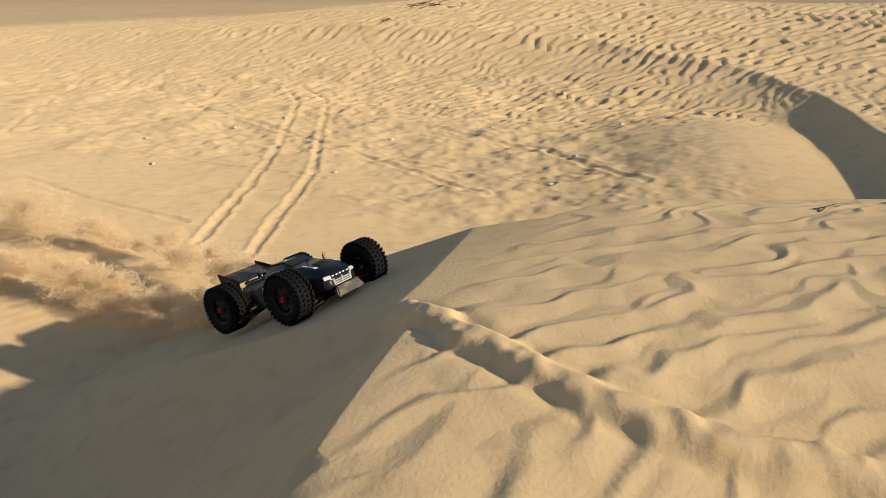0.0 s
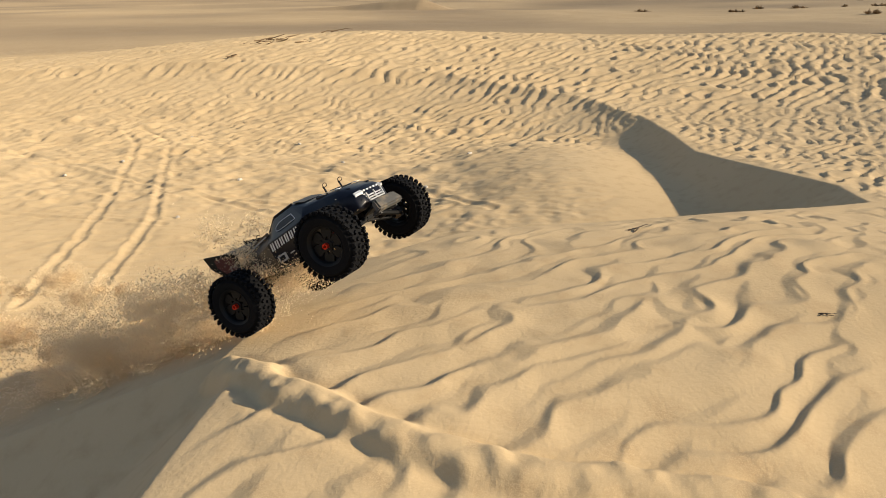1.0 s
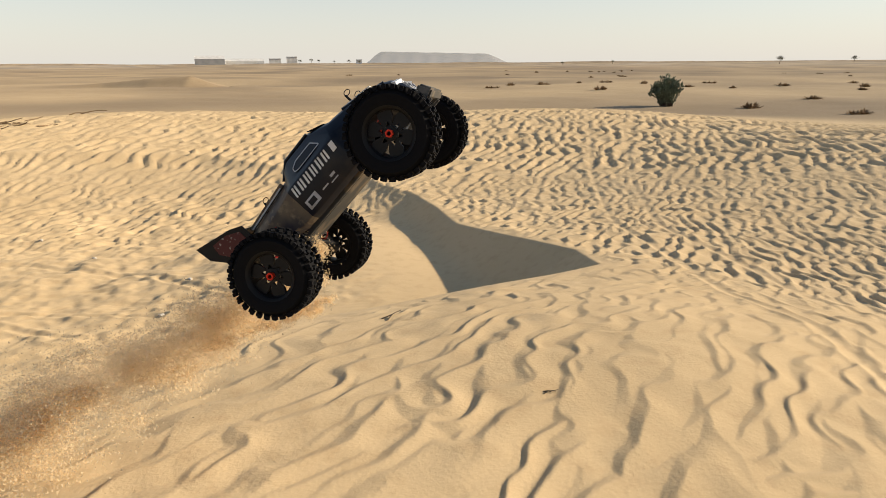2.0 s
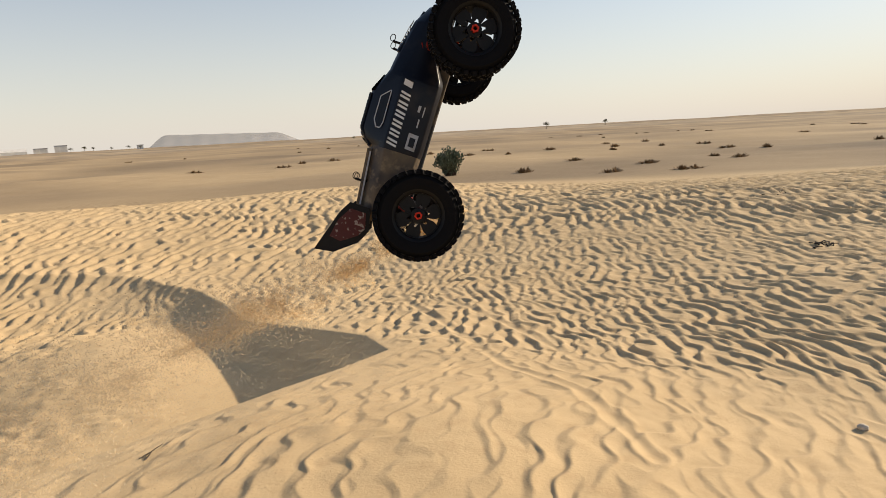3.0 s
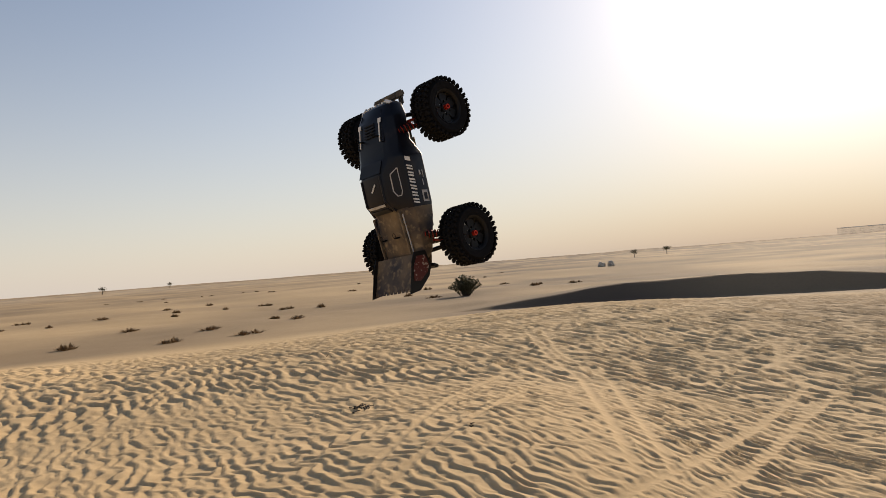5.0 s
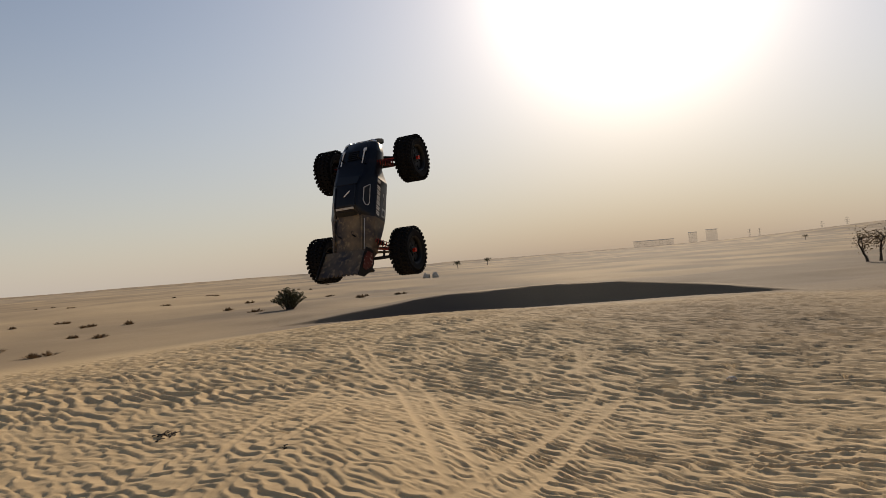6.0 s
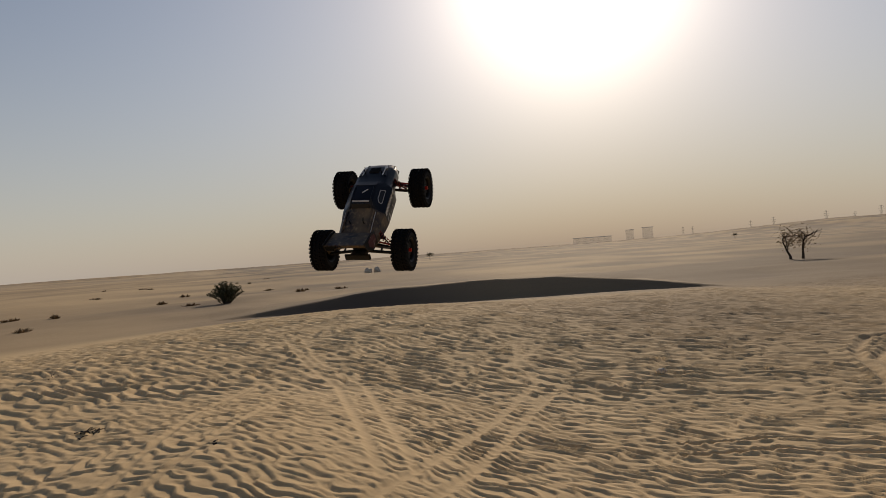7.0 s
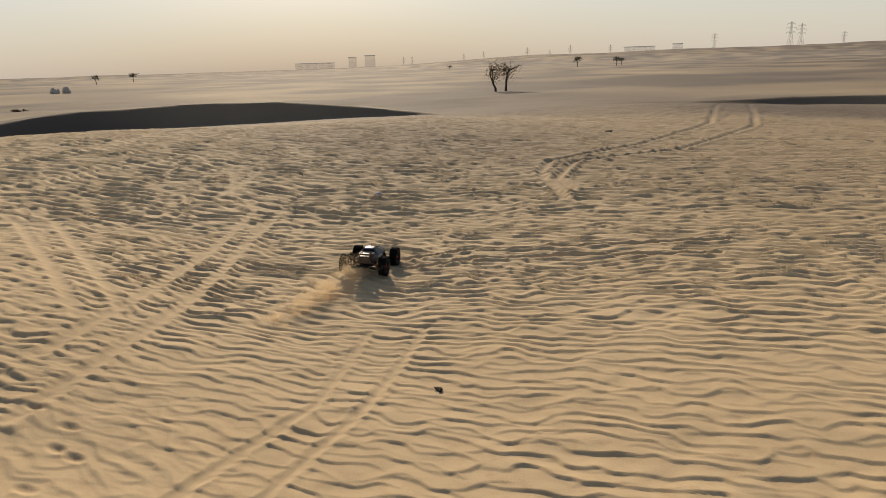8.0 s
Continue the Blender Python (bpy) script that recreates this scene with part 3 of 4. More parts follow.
    hexagon = [(0.062, 0.172), (0.040, 0.203), (-0.026, 0.203), (-0.046, 0.190), (-0.046, 0.176), (-0.030, 0.170)]

    def slope(z):
        return 0.1078 - 0.73 * (0.127 + 0.805 * (z - 0.127) - 0.157)

    frames = []
    for (ax, az), (bx, bz) in zip(hexagon, hexagon[1:] + hexagon[:1]):
        long = math.hypot(bx - ax, bz - az)
        ox, oz = -(bz - az) / long * 0.0016, (bx - ax) / long * 0.0016
        frames.append(([(ax + ox, az + oz), (bx + ox, bz + oz), (bx - ox, bz - oz), (ax - ox, az - oz)], slope((az + bz) / 2), lean))
    decal("window_outline", low_roof(frames), GREY_STICKER, "thin white window outline")
    decal("side_window", low_roof([(hexagon, slope(sum(z for _, z in hexagon) / 6) - 0.0004, lean)]), SMOKED, "smoked side window")
    b = bmesh.new()  # windscreen, roof mark and bonnet stripes
    block(b, 0.0775, 0, 0.2082, 0.054, 0.128, 0.0016, pose(0, 0, 0, 0, 24.9, 0))
    part("windscreen", b, SMOKED, shell, "smoked windscreen")
    b = bmesh.new()
    for y in (-0.062, 0.062):
        block(b, 0.215, y, 0.1745, 0.080, 0.006, 0.0018, pose(0, 0, 0, 0, 11.5, 0))
        block(b, 0.258, y * 1.02, 0.1640, 0.018, 0.018, 0.0018, pose(0, 0, 0, 0, 14, 0))
        part("bonnet_stripe", b, WHITE_STICKER, shell, "pale bonnet stripe")
        b = bmesh.new()
    block(b, -0.070, 0, 0.2150, 0.010, 0.10, 0.0018, pose(0, 0, 0, 0, -25, 0))
    part("tailgate_stripe", b, GREY_STICKER, shell, "pale tailgate stripe")
    b = bmesh.new()
    for i in range(4):
        block(b, 0.012 - 0.006 * i, -0.02 + 0.006 * i, 0.2222, 0.006, 0.014, 0.0016, pose(0, 0, 0, 0, 0, 35))
    part("roof_mark", b, WHITE_STICKER, shell, "small white roof mark")
    for y in (-0.075, 0.075):
        b = bmesh.new()
        block(b, 0.3245, y, 0.108, 0.014, 0.034, 0.014, pose(0, 0, 0, 0, 40, math.copysign(24, y)))
        part("headlight", b, WHITE_STICKER, shell, "white headlight sticker")
    b = bmesh.new()
    for z in (0.070, 0.079, 0.088, 0.097):
        block(b, 0.338 - (z - 0.07) * 0.25, 0, z, 0.006, 0.100 + (z - 0.07), 0.0045)
    for y in (-0.05, 0.0, 0.05):
        block(b, 0.337, y, 0.084, 0.006, 0.005, 0.032)
    part("grille", b, GREY_STICKER, shell, "pale slatted grille")
    b = bmesh.new()
    for i in range(5):
        block(b, 0.330, -0.044 + 0.022 * i, 0.1105, 0.007, 0.009, 0.006)
    part("light_bar", b, WHITE_STICKER, shell, "row of small white lamps")
    for y in (-0.068, 0.068):  # raised ribs of the bonnet, roof rails and deck rails
        b = bmesh.new()
        rod(b, (0.300, y * 0.9, 0.139), (0.170, y * 1.15, 0.176), 0.005, 0.007, 6)
        part("bonnet_rib", b, NAVY, shell)
        b = bmesh.new()
        rod(b, (0.044, y * 0.84, 0.2185), (-0.056, y * 0.84, 0.2175), 0.0045, sides=6)
        rod(b, (-0.056, y * 0.84, 0.2175), (-0.100, y * 1.02, 0.181), 0.0045, sides=6)
        part("roof_rail", b, NAVY, shell)
        b = bmesh.new()
        block(b, -0.190, y * 1.16, 0.1700, 0.165, 0.008, 0.012, pose(0, 0, 0, 0, -5.2, 0))
        part("deck_rail", b, DUSTY_NAVY, shell)
        b = bmesh.new()
        block(b, -0.190, y * 1.30, 0.1655, 0.150, 0.0035, 0.004, pose(0, 0, 0, 0, -5.2, 0))
        part("deck_stripe", b, GREY_STICKER, shell, "thin pale deck stripe")
    b = bmesh.new()
    for k in range(5):
        block(b, 0.205 + 0.012 * k, 0, 0.1775 - 0.0032 * k, 0.005, 0.060, 0.004, pose(0, 0, 0, 0, 14, 0))
    part("bonnet_vent", b, BLACK_PLASTIC, shell)
    b = bmesh.new()
    block(b, -0.0905, 0, 0.196, 0.003, 0.104, 0.026, pose(0, 0, 0, 0, 33, 0))
    part("rear_window", b, SMOKED, shell)
    for x, y, z in ((0.20, 0.05, 0.176), (0.20, -0.05, 0.176), (-0.20, 0.04, 0.168), (-0.20, -0.04, 0.168)):  # posts with wire clips
        b = bmesh.new()
        rod(b, (x, y, z - 0.02), (x, y, z + 0.026), 0.0035)
        pts = [Vector((x + 0.009 + 0.010 * math.cos(a), y, z + 0.028 + 0.007 * math.sin(a))) for a in np.linspace(0, 2 * math.pi, 13)]
        for p, q in zip(pts, pts[1:]):
            rod(b, p, q, 0.0012, sides=5)
        part("body_clip", b, BLACK_PLASTIC, shell, "wire body clip on a post")
    # chassis with skid plate and bumpers
    b = bmesh.new()
    block(b, 0, 0, 0.024, 0.50, 0.15, 0.008)
    block(b, 0.285, 0, 0.034, 0.09, 0.10, 0.008, pose(0, 0, 0, 0, -14, 0))
    block(b, -0.285, 0, 0.034, 0.09, 0.10, 0.008, pose(0, 0, 0, 0, 14, 0))
    for s in (1, -1):
        block(b, 0, s * 0.082, 0.036, 0.36, 0.012, 0.030)
    bmesh.ops.bevel(b, geom=b.edges[:], offset=0.002, segments=1, affect="EDGES")
    part("chassis", b, DUSTY_METAL, car, "sand-dusted grey chassis plate")
    b = bmesh.new()
    block(b, 0.358, 0, 0.040, 0.030, 0.17, 0.045, pose(0, 0, 0, 0, -18, 0), 0.8)
    block(b, 0.340, 0.055, 0.020, 0.040, 0.02, 0.02)
    block(b, 0.340, -0.055, 0.020, 0.040, 0.02, 0.02)
    bmesh.ops.bevel(b, geom=b.edges[:], offset=0.006, segments=2, affect="EDGES")
    part("front_bumper", b, GREY_PLASTIC, car, "dusty grey front bumper")
    b = bmesh.new()
    block(b, -0.335, 0, 0.045, 0.014, 0.15, 0.035, pose(0, 0, 0, 0, 20, 0))
    block(b, -0.315, 0, 0.03, 0.04, 0.05, 0.018)
    bmesh.ops.bevel(b, geom=b.edges[:], offset=0.004, segments=2, affect="EDGES")
    part("rear_bumper", b, BLACK_PLASTIC, car)
    b = bmesh.new()
    block(b, 0.02, -0.02, 0.065, 0.16, 0.07, 0.06)
    rod(b, (-0.09, 0.0, 0.075), (-0.19, 0.0, 0.075), 0.032, sides=16)
    block(b, 0.0, 0.05, 0.06, 0.2, 0.04, 0.05)
    part("motor_and_battery", b, BLACK_PLASTIC, car)
    for sx in (1, -1):
        b = bmesh.new()
        block(b, sx * 0.245, 0, 0.045, 0.075, 0.085, 0.055)
        bmesh.ops.bevel(b, geom=b.edges[:], offset=0.006, segments=2, affect="EDGES")
        part("gearbox", b, BLACK_PLASTIC, car)
        b = bmesh.new()
        tower = plate(b, [(-0.085, 0.15), (-0.05, 0.085), (-0.03, 0.03), (0.03, 0.03), (0.05, 0.085), (0.085, 0.15), (0.07, 0.162), (0.0, 0.115), (-0.07, 0.162)], 0.006)
        bmesh.ops.transform(b, matrix=pose(sx * 0.205, 0, 0, 0, 0, 90), verts=tower)
        part("shock_tower", b, BLACK_PLASTIC, car)
        for sy in (1, -1):
            X = sx * WHEELBASE / 2
            b = bmesh.new()
            for dx in (-0.030, 0.030):
                rod(b, (X + dx, sy * 0.045, 0.026), (X + dx * 0.45, sy * 0.205, -0.012), 0.0085)
            rod(b, (X - 0.022, sy * 0.11, 0.010), (X + 0.022, sy * 0.11, 0.010), 0.006)
            rod(b, (X - 0.016, sy * 0.165, -0.002), (X + 0.016, sy * 0.165, -0.002), 0.006)
            part("lower_arm", b, BLACK_PLASTIC, car)
            b = bmesh.new()
            rod(b, (X - sx * 0.012, sy * 0.05, 0.075), (X, sy * 0.205, 0.030), 0.005)
            part("upper_link", b, DARK_SPRING, car, "dark red upper link")
            b = bmesh.new()
            rod(b, (X, sy * 0.035, 0.040), (X, sy * 0.225, 0.0), 0.006)
            part("drive_shaft", b, DUSTY_METAL, car)
            b = bmesh.new()
            block(b, X, sy * 0.208, 0.004, 0.030, 0.022, 0.060)
            rod(b, (X, sy * 0.205, 0), (X, sy * (HALF_TRACK + 0.016), 0), 0.010, sides=10)
            part("hub_carrier", b, DUSTY_METAL, car)
            top, low = Vector((X - sx * 0.05, sy * 0.072, 0.155)), Vector((X - sx * 0.02, sy * 0.165, 0.006))
            b = bmesh.new()
            rod(b, top, top.lerp(low, 0.62), 0.0115, sides=12)
            rod(b, top.lerp(low, 0.6), low, 0.004)
            shock = part("shock_absorber", b, BLACK_PLASTIC, car)
            b = bmesh.new()
            d = (low - top).normalized()
            u = d.orthogonal().normalized()
            v = d.cross(u)
            coil = [top.lerp(low, 0.22 + 0.66 * i / 56) + 0.015 * (math.cos(i * 0.9) * u + math.sin(i * 0.9) * v) for i in range(57)]
            for p, q in zip(coil, coil[1:]):
                rod(b, p, q, 0.0022, sides=5)
            part("spring", b, DARK_SPRING, shock, "dark red coil spring")
    # wing over the tail, with a toothed rear edge and end plates
    b = bmesh.new()
    edge = [(0.0, -0.115), (0.0, 0.115)]
    for i in range(10):
        y = 0.115 - 0.023 * i
        edge += [(-0.145, y), (-0.145, y - 0.012), (-0.130, y - 0.017)]
    made = [b.verts.new((x, y, 0.0)) for x, y in edge] + [b.verts.new((x, y, 0.004)) for x, y in edge]
    n = len(edge)
    b.faces.new(made[:n])
    b.faces.new(made[n:][::-1])
    for i in range(n):
        k = (i + 1) % n
        b.faces.new((made[k], made[i], made[n + i], made[n + k]))
    bmesh.ops.recalc_face_normals(b, faces=b.faces)
    bmesh.ops.transform(b, matrix=pose(-0.275, 0, 0.172, 0, 20, 0), verts=b.verts)
    wing = part("rear_wing", b, DUSTY_NAVY, car, "sand-dusted black rear wing with a toothed edge")
    for s in (1, -1):
        b = bmesh.new()
        v = plate(b, [(-0.268, 0.126), (-0.266, 0.184), (-0.300, 0.204), (-0.418, 0.243), (-0.412, 0.190), (-0.368, 0.132), (-0.330, 0.112)], 0.004)
        bmesh.ops.translate(b, vec=(0, s * 0.117, 0), verts=v)
        bmesh.ops.recalc_face_normals(b, faces=b.faces)
        part("end_plate", b, BLACK_PLASTIC, wing)
        b = bmesh.new()
        v = plate(b, [(-0.284, 0.134), (-0.283, 0.178), (-0.322, 0.202), (-0.372, 0.212), (-0.378, 0.180), (-0.350, 0.138), (-0.326, 0.124)], 0.0014)
        bmesh.ops.translate(b, vec=(0, s * 0.1202, 0), verts=v)
        bmesh.ops.recalc_face_normals(b, faces=b.faces)
        part("end_plate_sticker", b, MAROON, wing, "dark red and white sticker shape")
    b = bmesh.new()
    for s in (1, -1):
        rod(b, (-0.25, s * 0.04, 0.09), (-0.32, s * 0.04, 0.186), 0.006)
    part("wing_mount", b, BLACK_PLASTIC, car)
    return car, wheels


def aim(place, nose, roof):
    f, u = Vector(nose).normalized(), Vector(roof)
    left = u.cross(f).normalized()
    u = f.cross(left)
    m = Matrix((f, left, u)).transposed().to_4x4()
    m.translation = place
    return m


car, wheels = build_car()


# ---- plants ----
LEAF = material("grey_green_leaf", (0.095, 0.12, 0.08), 0.6, 0.0, [(3, (0.13, 0.15, 0.10), 0.4, 0.7)])
DARK_LEAF = material("dark_dry_leaf", (0.06, 0.065, 0.035), 0.7, 0.0, [(3, (0.11, 0.095, 0.05), 0.4, 0.7)])
DRY = material("dry_scrub", (0.25, 0.17, 0.095), 0.85, 0.0, [(4, (0.14, 0.095, 0.055), 0.4, 0.7)])
BARK = material("dark_bark", (0.055, 0.042, 0.032), 0.9, 0.0, [(12, (0.10, 0.08, 0.06), 0.45, 0.7)], [(40, 0.004)])
CHAR = material("charred_wood", (0.02, 0.017, 0.015), 0.9, 0.0, [(60, (0.07, 0.055, 0.04), 0.5, 0.75)], [(120, 0.003)])
FOIL = material("crumpled_white_plastic", (0.36, 0.36, 0.38), 0.4, 0.0, [(25, (0.40, 0.38, 0.36), 0.45, 0.7)])
PALE_STONE = material("pale_stone", (0.50, 0.45, 0.38), 0.85, 0.0, [(20, (0.35, 0.3, 0.24), 0.4, 0.7)], [(60, 0.003)])
DARK_STONE = material("dark_stone", (0.07, 0.06, 0.05), 0.85, 0.0, [(20, (0.12, 0.10, 0.08), 0.4, 0.7)], [(60, 0.003)])


def leaf_cloud(bm, rng, spots, size):
    """Pointed leaves, each a folded rhombus, at (place, outward direction)."""
    for place, out in spots:
        n = (Vector(out) + Vector((rng.uniform(-0.6, 0.6), rng.uniform(-0.6, 0.6), rng.uniform(-0.2, 0.7)))).normalized()
        side = n.orthogonal().normalized()
        side = (Matrix.Rotation(rng.uniform(0, 6.28), 3, n) @ side) * size * rng.uniform(0.22, 0.4)
        tip = n * size * rng.uniform(0.7, 1.3)
        p = Vector(place)
        up = n.cross(side).normalized() * size * 0.08
        a, b, c, d = (bm.verts.new(q) for q in (p, p + tip * 0.5 + side + up, p + tip, p + tip * 0.5 - side + up))
        bm.faces.new((a, b, c))
        bm.faces.new((a, c, d))


def build_bush(name, label, x, y, width, tall, stems, leaves, leaf, mat, seed):
    rng = random.Random(seed)
    bush = tagged(new(name), label, "bush")
    bush.matrix_basis = pose(x, y, floor_at(x, y) - 0.05)
    wood, green = bmesh.new(), bmesh.new()
    spots = []
    for _ in range(stems):
        a, lean = rng.uniform(0, 6.28), rng.random() ** 0.7
        foot = Vector((rng.uniform(-0.12, 0.12) * width, rng.uniform(-0.12, 0.12) * width, 0))
        tip = Vector((math.cos(a) * lean * width * 0.5, math.sin(a) * lean * width * 0.5, tall * (1 - 0.5 * lean * lean) * rng.uniform(0.75, 1.0)))
        mid = foot.lerp(tip, 0.5) + Vector((0, 0, tall * 0.08))
        rod(wood, foot, mid, 0.022, 0.014, 6)
        rod(wood, mid, tip, 0.014, 0.005, 5)
        for _ in range(leaves):
            u = rng.uniform(0.15, 1.0)
            p = foot.lerp(mid, u * 2) if u < 0.5 else mid.lerp(tip, u * 2 - 1)
            out = Vector((p.x + rng.uniform(-0.2, 0.2), p.y + rng.uniform(-0.2, 0.2), 0.45))
            spots.append((p + Vector((rng.gauss(0, 0.035), rng.gauss(0, 0.035), rng.gauss(0, 0.03))), out))
    leaf_cloud(green, rng, spots, leaf)
    part("stem", wood, BARK, bush)
    part("leaves", green, mat, bush)
    return bush


build_bush("green_bush", "upright grey-green leafy shrub standing on the sand plain", 22.9, 21.9, 1.75, 1.4, 60, 60, 0.10, LEAF, 5)
build_bush("green_bush", "rounded dark olive shrub on the stony plain", 44.8, 6.1, 2.3, 1.45, 90, 60, 0.085, DARK_LEAF, 6)


def build_tuft(seed, width, tall):
    rng = random.Random(seed)
    tuft = tagged(new("scrub_tuft"), "low brown dry scrub tuft on the sand", "shrub", "scrub tufts on the plain")
    bm = bmesh.new()
    for k in range(3):
        cx, cy = rng.uniform(-0.32, 0.32) * width, rng.uniform(-0.2, 0.2) * width
        for _ in range(70):
            a, r = rng.uniform(0, 6.28), rng.random() * 0.24 * width
            foot = Vector((cx + 0.5 * r * math.cos(a), cy + 0.5 * r * math.sin(a), -0.03))
            tip = Vector((cx + 1.5 * r * math.cos(a), cy + 1.5 * r * math.sin(a), tall * rng.uniform(0.35, 1.0) * (1 - 0.5 * r / (0.24 * width))))
            side = Vector((-math.sin(a), math.cos(a), 0)) * rng.uniform(0.012, 0.03)
            mid = foot.lerp(tip, 0.55) + Vector((0, 0, 0.05 * tall))
            f, g, h, t = (bm.verts.new(q) for q in (foot, mid + side, mid - side, tip))
            bm.faces.new((f, g, h))
            bm.faces.new((g, t, h))
    part("tangle", bm, DRY, tuft)
    return tuft


tufts = [build_tuft(11, 1.4, 0.24), build_tuft(12, 1.1, 0.32), build_tuft(13, 1.9, 0.24), build_tuft(14, 0.8, 0.22)]
TUFT_PLACES = [(28.4, 44.9), (32.0, 47.7), (35.5, 48.2), (39.4, 48.0), (40.5, 45.9), (41.3, 42.4), (40.0, 36.7), (40.1, 32.6), (43.8, 31.5), (24.9, 19.3), (31.9, 21.4), (43.3, 25.9),
               (25.6, 15.0), (30.7, 35.1), (22.1, 45.9), (37.8, 51.4), (45.1, 39.1), (50.9, 11.4), (45.3, 8.4), (62.3, 1.9), (53.9, -0.9), (47.0, 27.9), (30.4, 16.2), (49.2, 25.2),
               (45.5, 18.6), (43.8, 15.6), (27.0, 12.6), (36.0, 15.3), (51.5, 22.9), (50.9, 2.0), (68.5, 5.6), (51.8, 11.6), (33.4, 13.2)]
rng = random.Random(3)
TUFT_PLACES += [(rng.uniform(40, 130), rng.uniform(5, 130)) for _ in range(40)]
for i, (x, y) in enumerate(TUFT_PLACES):
    spot = pose(x, y, floor_at(x, y) - 0.01, 0, 0, rng.uniform(0, 360))
    if i < len(tufts):
        tufts[i].matrix_basis = spot
    else:
        copy_thing(tufts[i % 4], spot)


def grow(bm, rng, p, d, length, r, depth):
    """A crooked limb with side limbs."""
    steps = 4
    for i in range(steps):
        q = p + d * length / steps
        rod(bm, p, q, r * (1 - 0.6 * i / steps), r * (1 - 0.6 * (i + 1) / steps), 6)
        d = (d + Vector((rng.gauss(0, 0.28), rng.gauss(0, 0.28), rng.gauss(0.06, 0.16)))).normalized()
        p = q
        if depth and (i > 0 or depth < 3):
            out = (d + Vector((rng.gauss(0, 0.8), rng.gauss(0, 0.8), rng.uniform(-0.1, 0.7)))).normalized()
            grow(bm, rng, p, out, length * rng.uniform(0.4, 0.6), r * 0.5, depth - 1)


def build_dead_tree():
    x, y = 42.9, -31.6
    rng = random.Random(21)
    tree = tagged(new("dead_tree"), "bare dark desert tree with two crooked trunks", "tree")
    tree.matrix_basis = pose(x, y, floor_at(x, y) - 0.1)
    side = Vector((0.6, 0.8, 0))
    for s, tall in ((0.60, 1.35), (-0.62, 1.6)):
        bm = bmesh.new()
        grow(bm, rng, side * s * 0.6, Vector((side.x * s * 0.12, side.y * s * 0.12, 1)).normalized(), tall, 0.10, 3)
        part("trunk", bm, BARK, tree)
    bm, spots = bmesh.new(), []
    for _ in range(900):
        s = rng.uniform(-0.85, 0.8)
        p = side * s + Vector((rng.gauss(0, 0.28), rng.gauss(0, 0.28), rng.gauss(1.55, 0.36)))
        spots.append((p, (rng.gauss(0, 1), rng.gauss(0, 1), 0.3)))
    leaf_cloud(bm, rng, spots, 0.12)
    tagged(part("foliage", bm, DRY, tree), kind="stuff")


build_dead_tree()


def far_tree(x, y, tall):
    rng = random.Random(int(x * 7 + y))
    tree = tagged(new("far_tree"), "small dark desert tree far out on the plain", "tree", "far desert trees")
    tree.matrix_basis = pose(x, y, floor_at(x, y) - 0.2)
    bm = bmesh.new()
    rod(bm, (0, 0, 0), (0.1 * tall, 0, 0.55 * tall), 0.05 * tall, 0.03 * tall, 7)
    rod(bm, (0.1 * tall, 0, 0.5 * tall), (-0.12 * tall, 0.05, 0.8 * tall), 0.03 * tall, 0.01 * tall, 6)
    part("trunk", bm, BARK, tree)
    bm, spots = bmesh.new(), []
    for _ in range(260):
        k = rng.choice(((0.22, 0.70), (-0.15, 0.78), (0.05, 0.88)))
        spots.append((Vector((k[0] * tall + rng.gauss(0, 0.16) * tall, rng.gauss(0, 0.2) * tall, k[1] * tall + rng.gauss(0, 0.09) * tall)), (rng.gauss(0, 1), rng.gauss(0, 1), 0.4)))
    leaf_cloud(bm, rng, spots, 0.11 * tall)
    part("crown", bm, DARK_LEAF, tree)


def bearing_place(degrees, distance):
    return distance * math.sin(radians(degrees)), distance * math.cos(radians(degrees))


for deg, dist, tall in ((95.8, 260, 3.0), (98.3, 300, 3.4), (122.6, 300, 2.2), (132.8, 260, 3.6), (135.8, 250, 3.0), (136.2, 262, 2.6), (16.5, 820, 4.5), (17.4, 840, 5), (18.0, 860, 4),
                        (19.2, 800, 3.5), (20.4, 820, 4.5), (21.2, 810, 4), (37.6, 500, 2.4), (41.5, 600, 2.8), (53.5, 420, 4), (58.2, 520, 4)):
    far_tree(*bearing_place(deg, dist), tall)

# ---- small things lying on the sand ----
def sticks(name, label, category, x, y, mat, seed, count, length, spread, thick):
    rng = random.Random(seed)
    thing = tagged(new(name), label, category)
    thing.matrix_basis = pose(x, y, floor_at(x, y))
    for _ in range(count):
        bm = bmesh.new()
        a, l = rng.uniform(-0.7, 0.7), length * rng.uniform(0.4, 1.0)
        cx, cy = rng.gauss(0, spread), rng.gauss(0, spread * 0.6)
        dz = floor_at(x + cx, y + cy) - floor_at(x, y)
        p = Vector((cx - 0.5 * l * math.cos(a), cy - 0.5 * l * math.sin(a), dz + thick))
        for k in range(3):
            q = p + Vector((l / 3 * math.cos(a), l / 3 * math.sin(a), rng.uniform(-0.2, 0.35) * l / 3))
            rod(bm, p, q, thick * (1 - 0.2 * k), thick * (0.8 - 0.2 * k), 6)
            a += rng.gauss(0, 0.35)
            p = q
        part("stick", bm, mat, thing)
    return thing


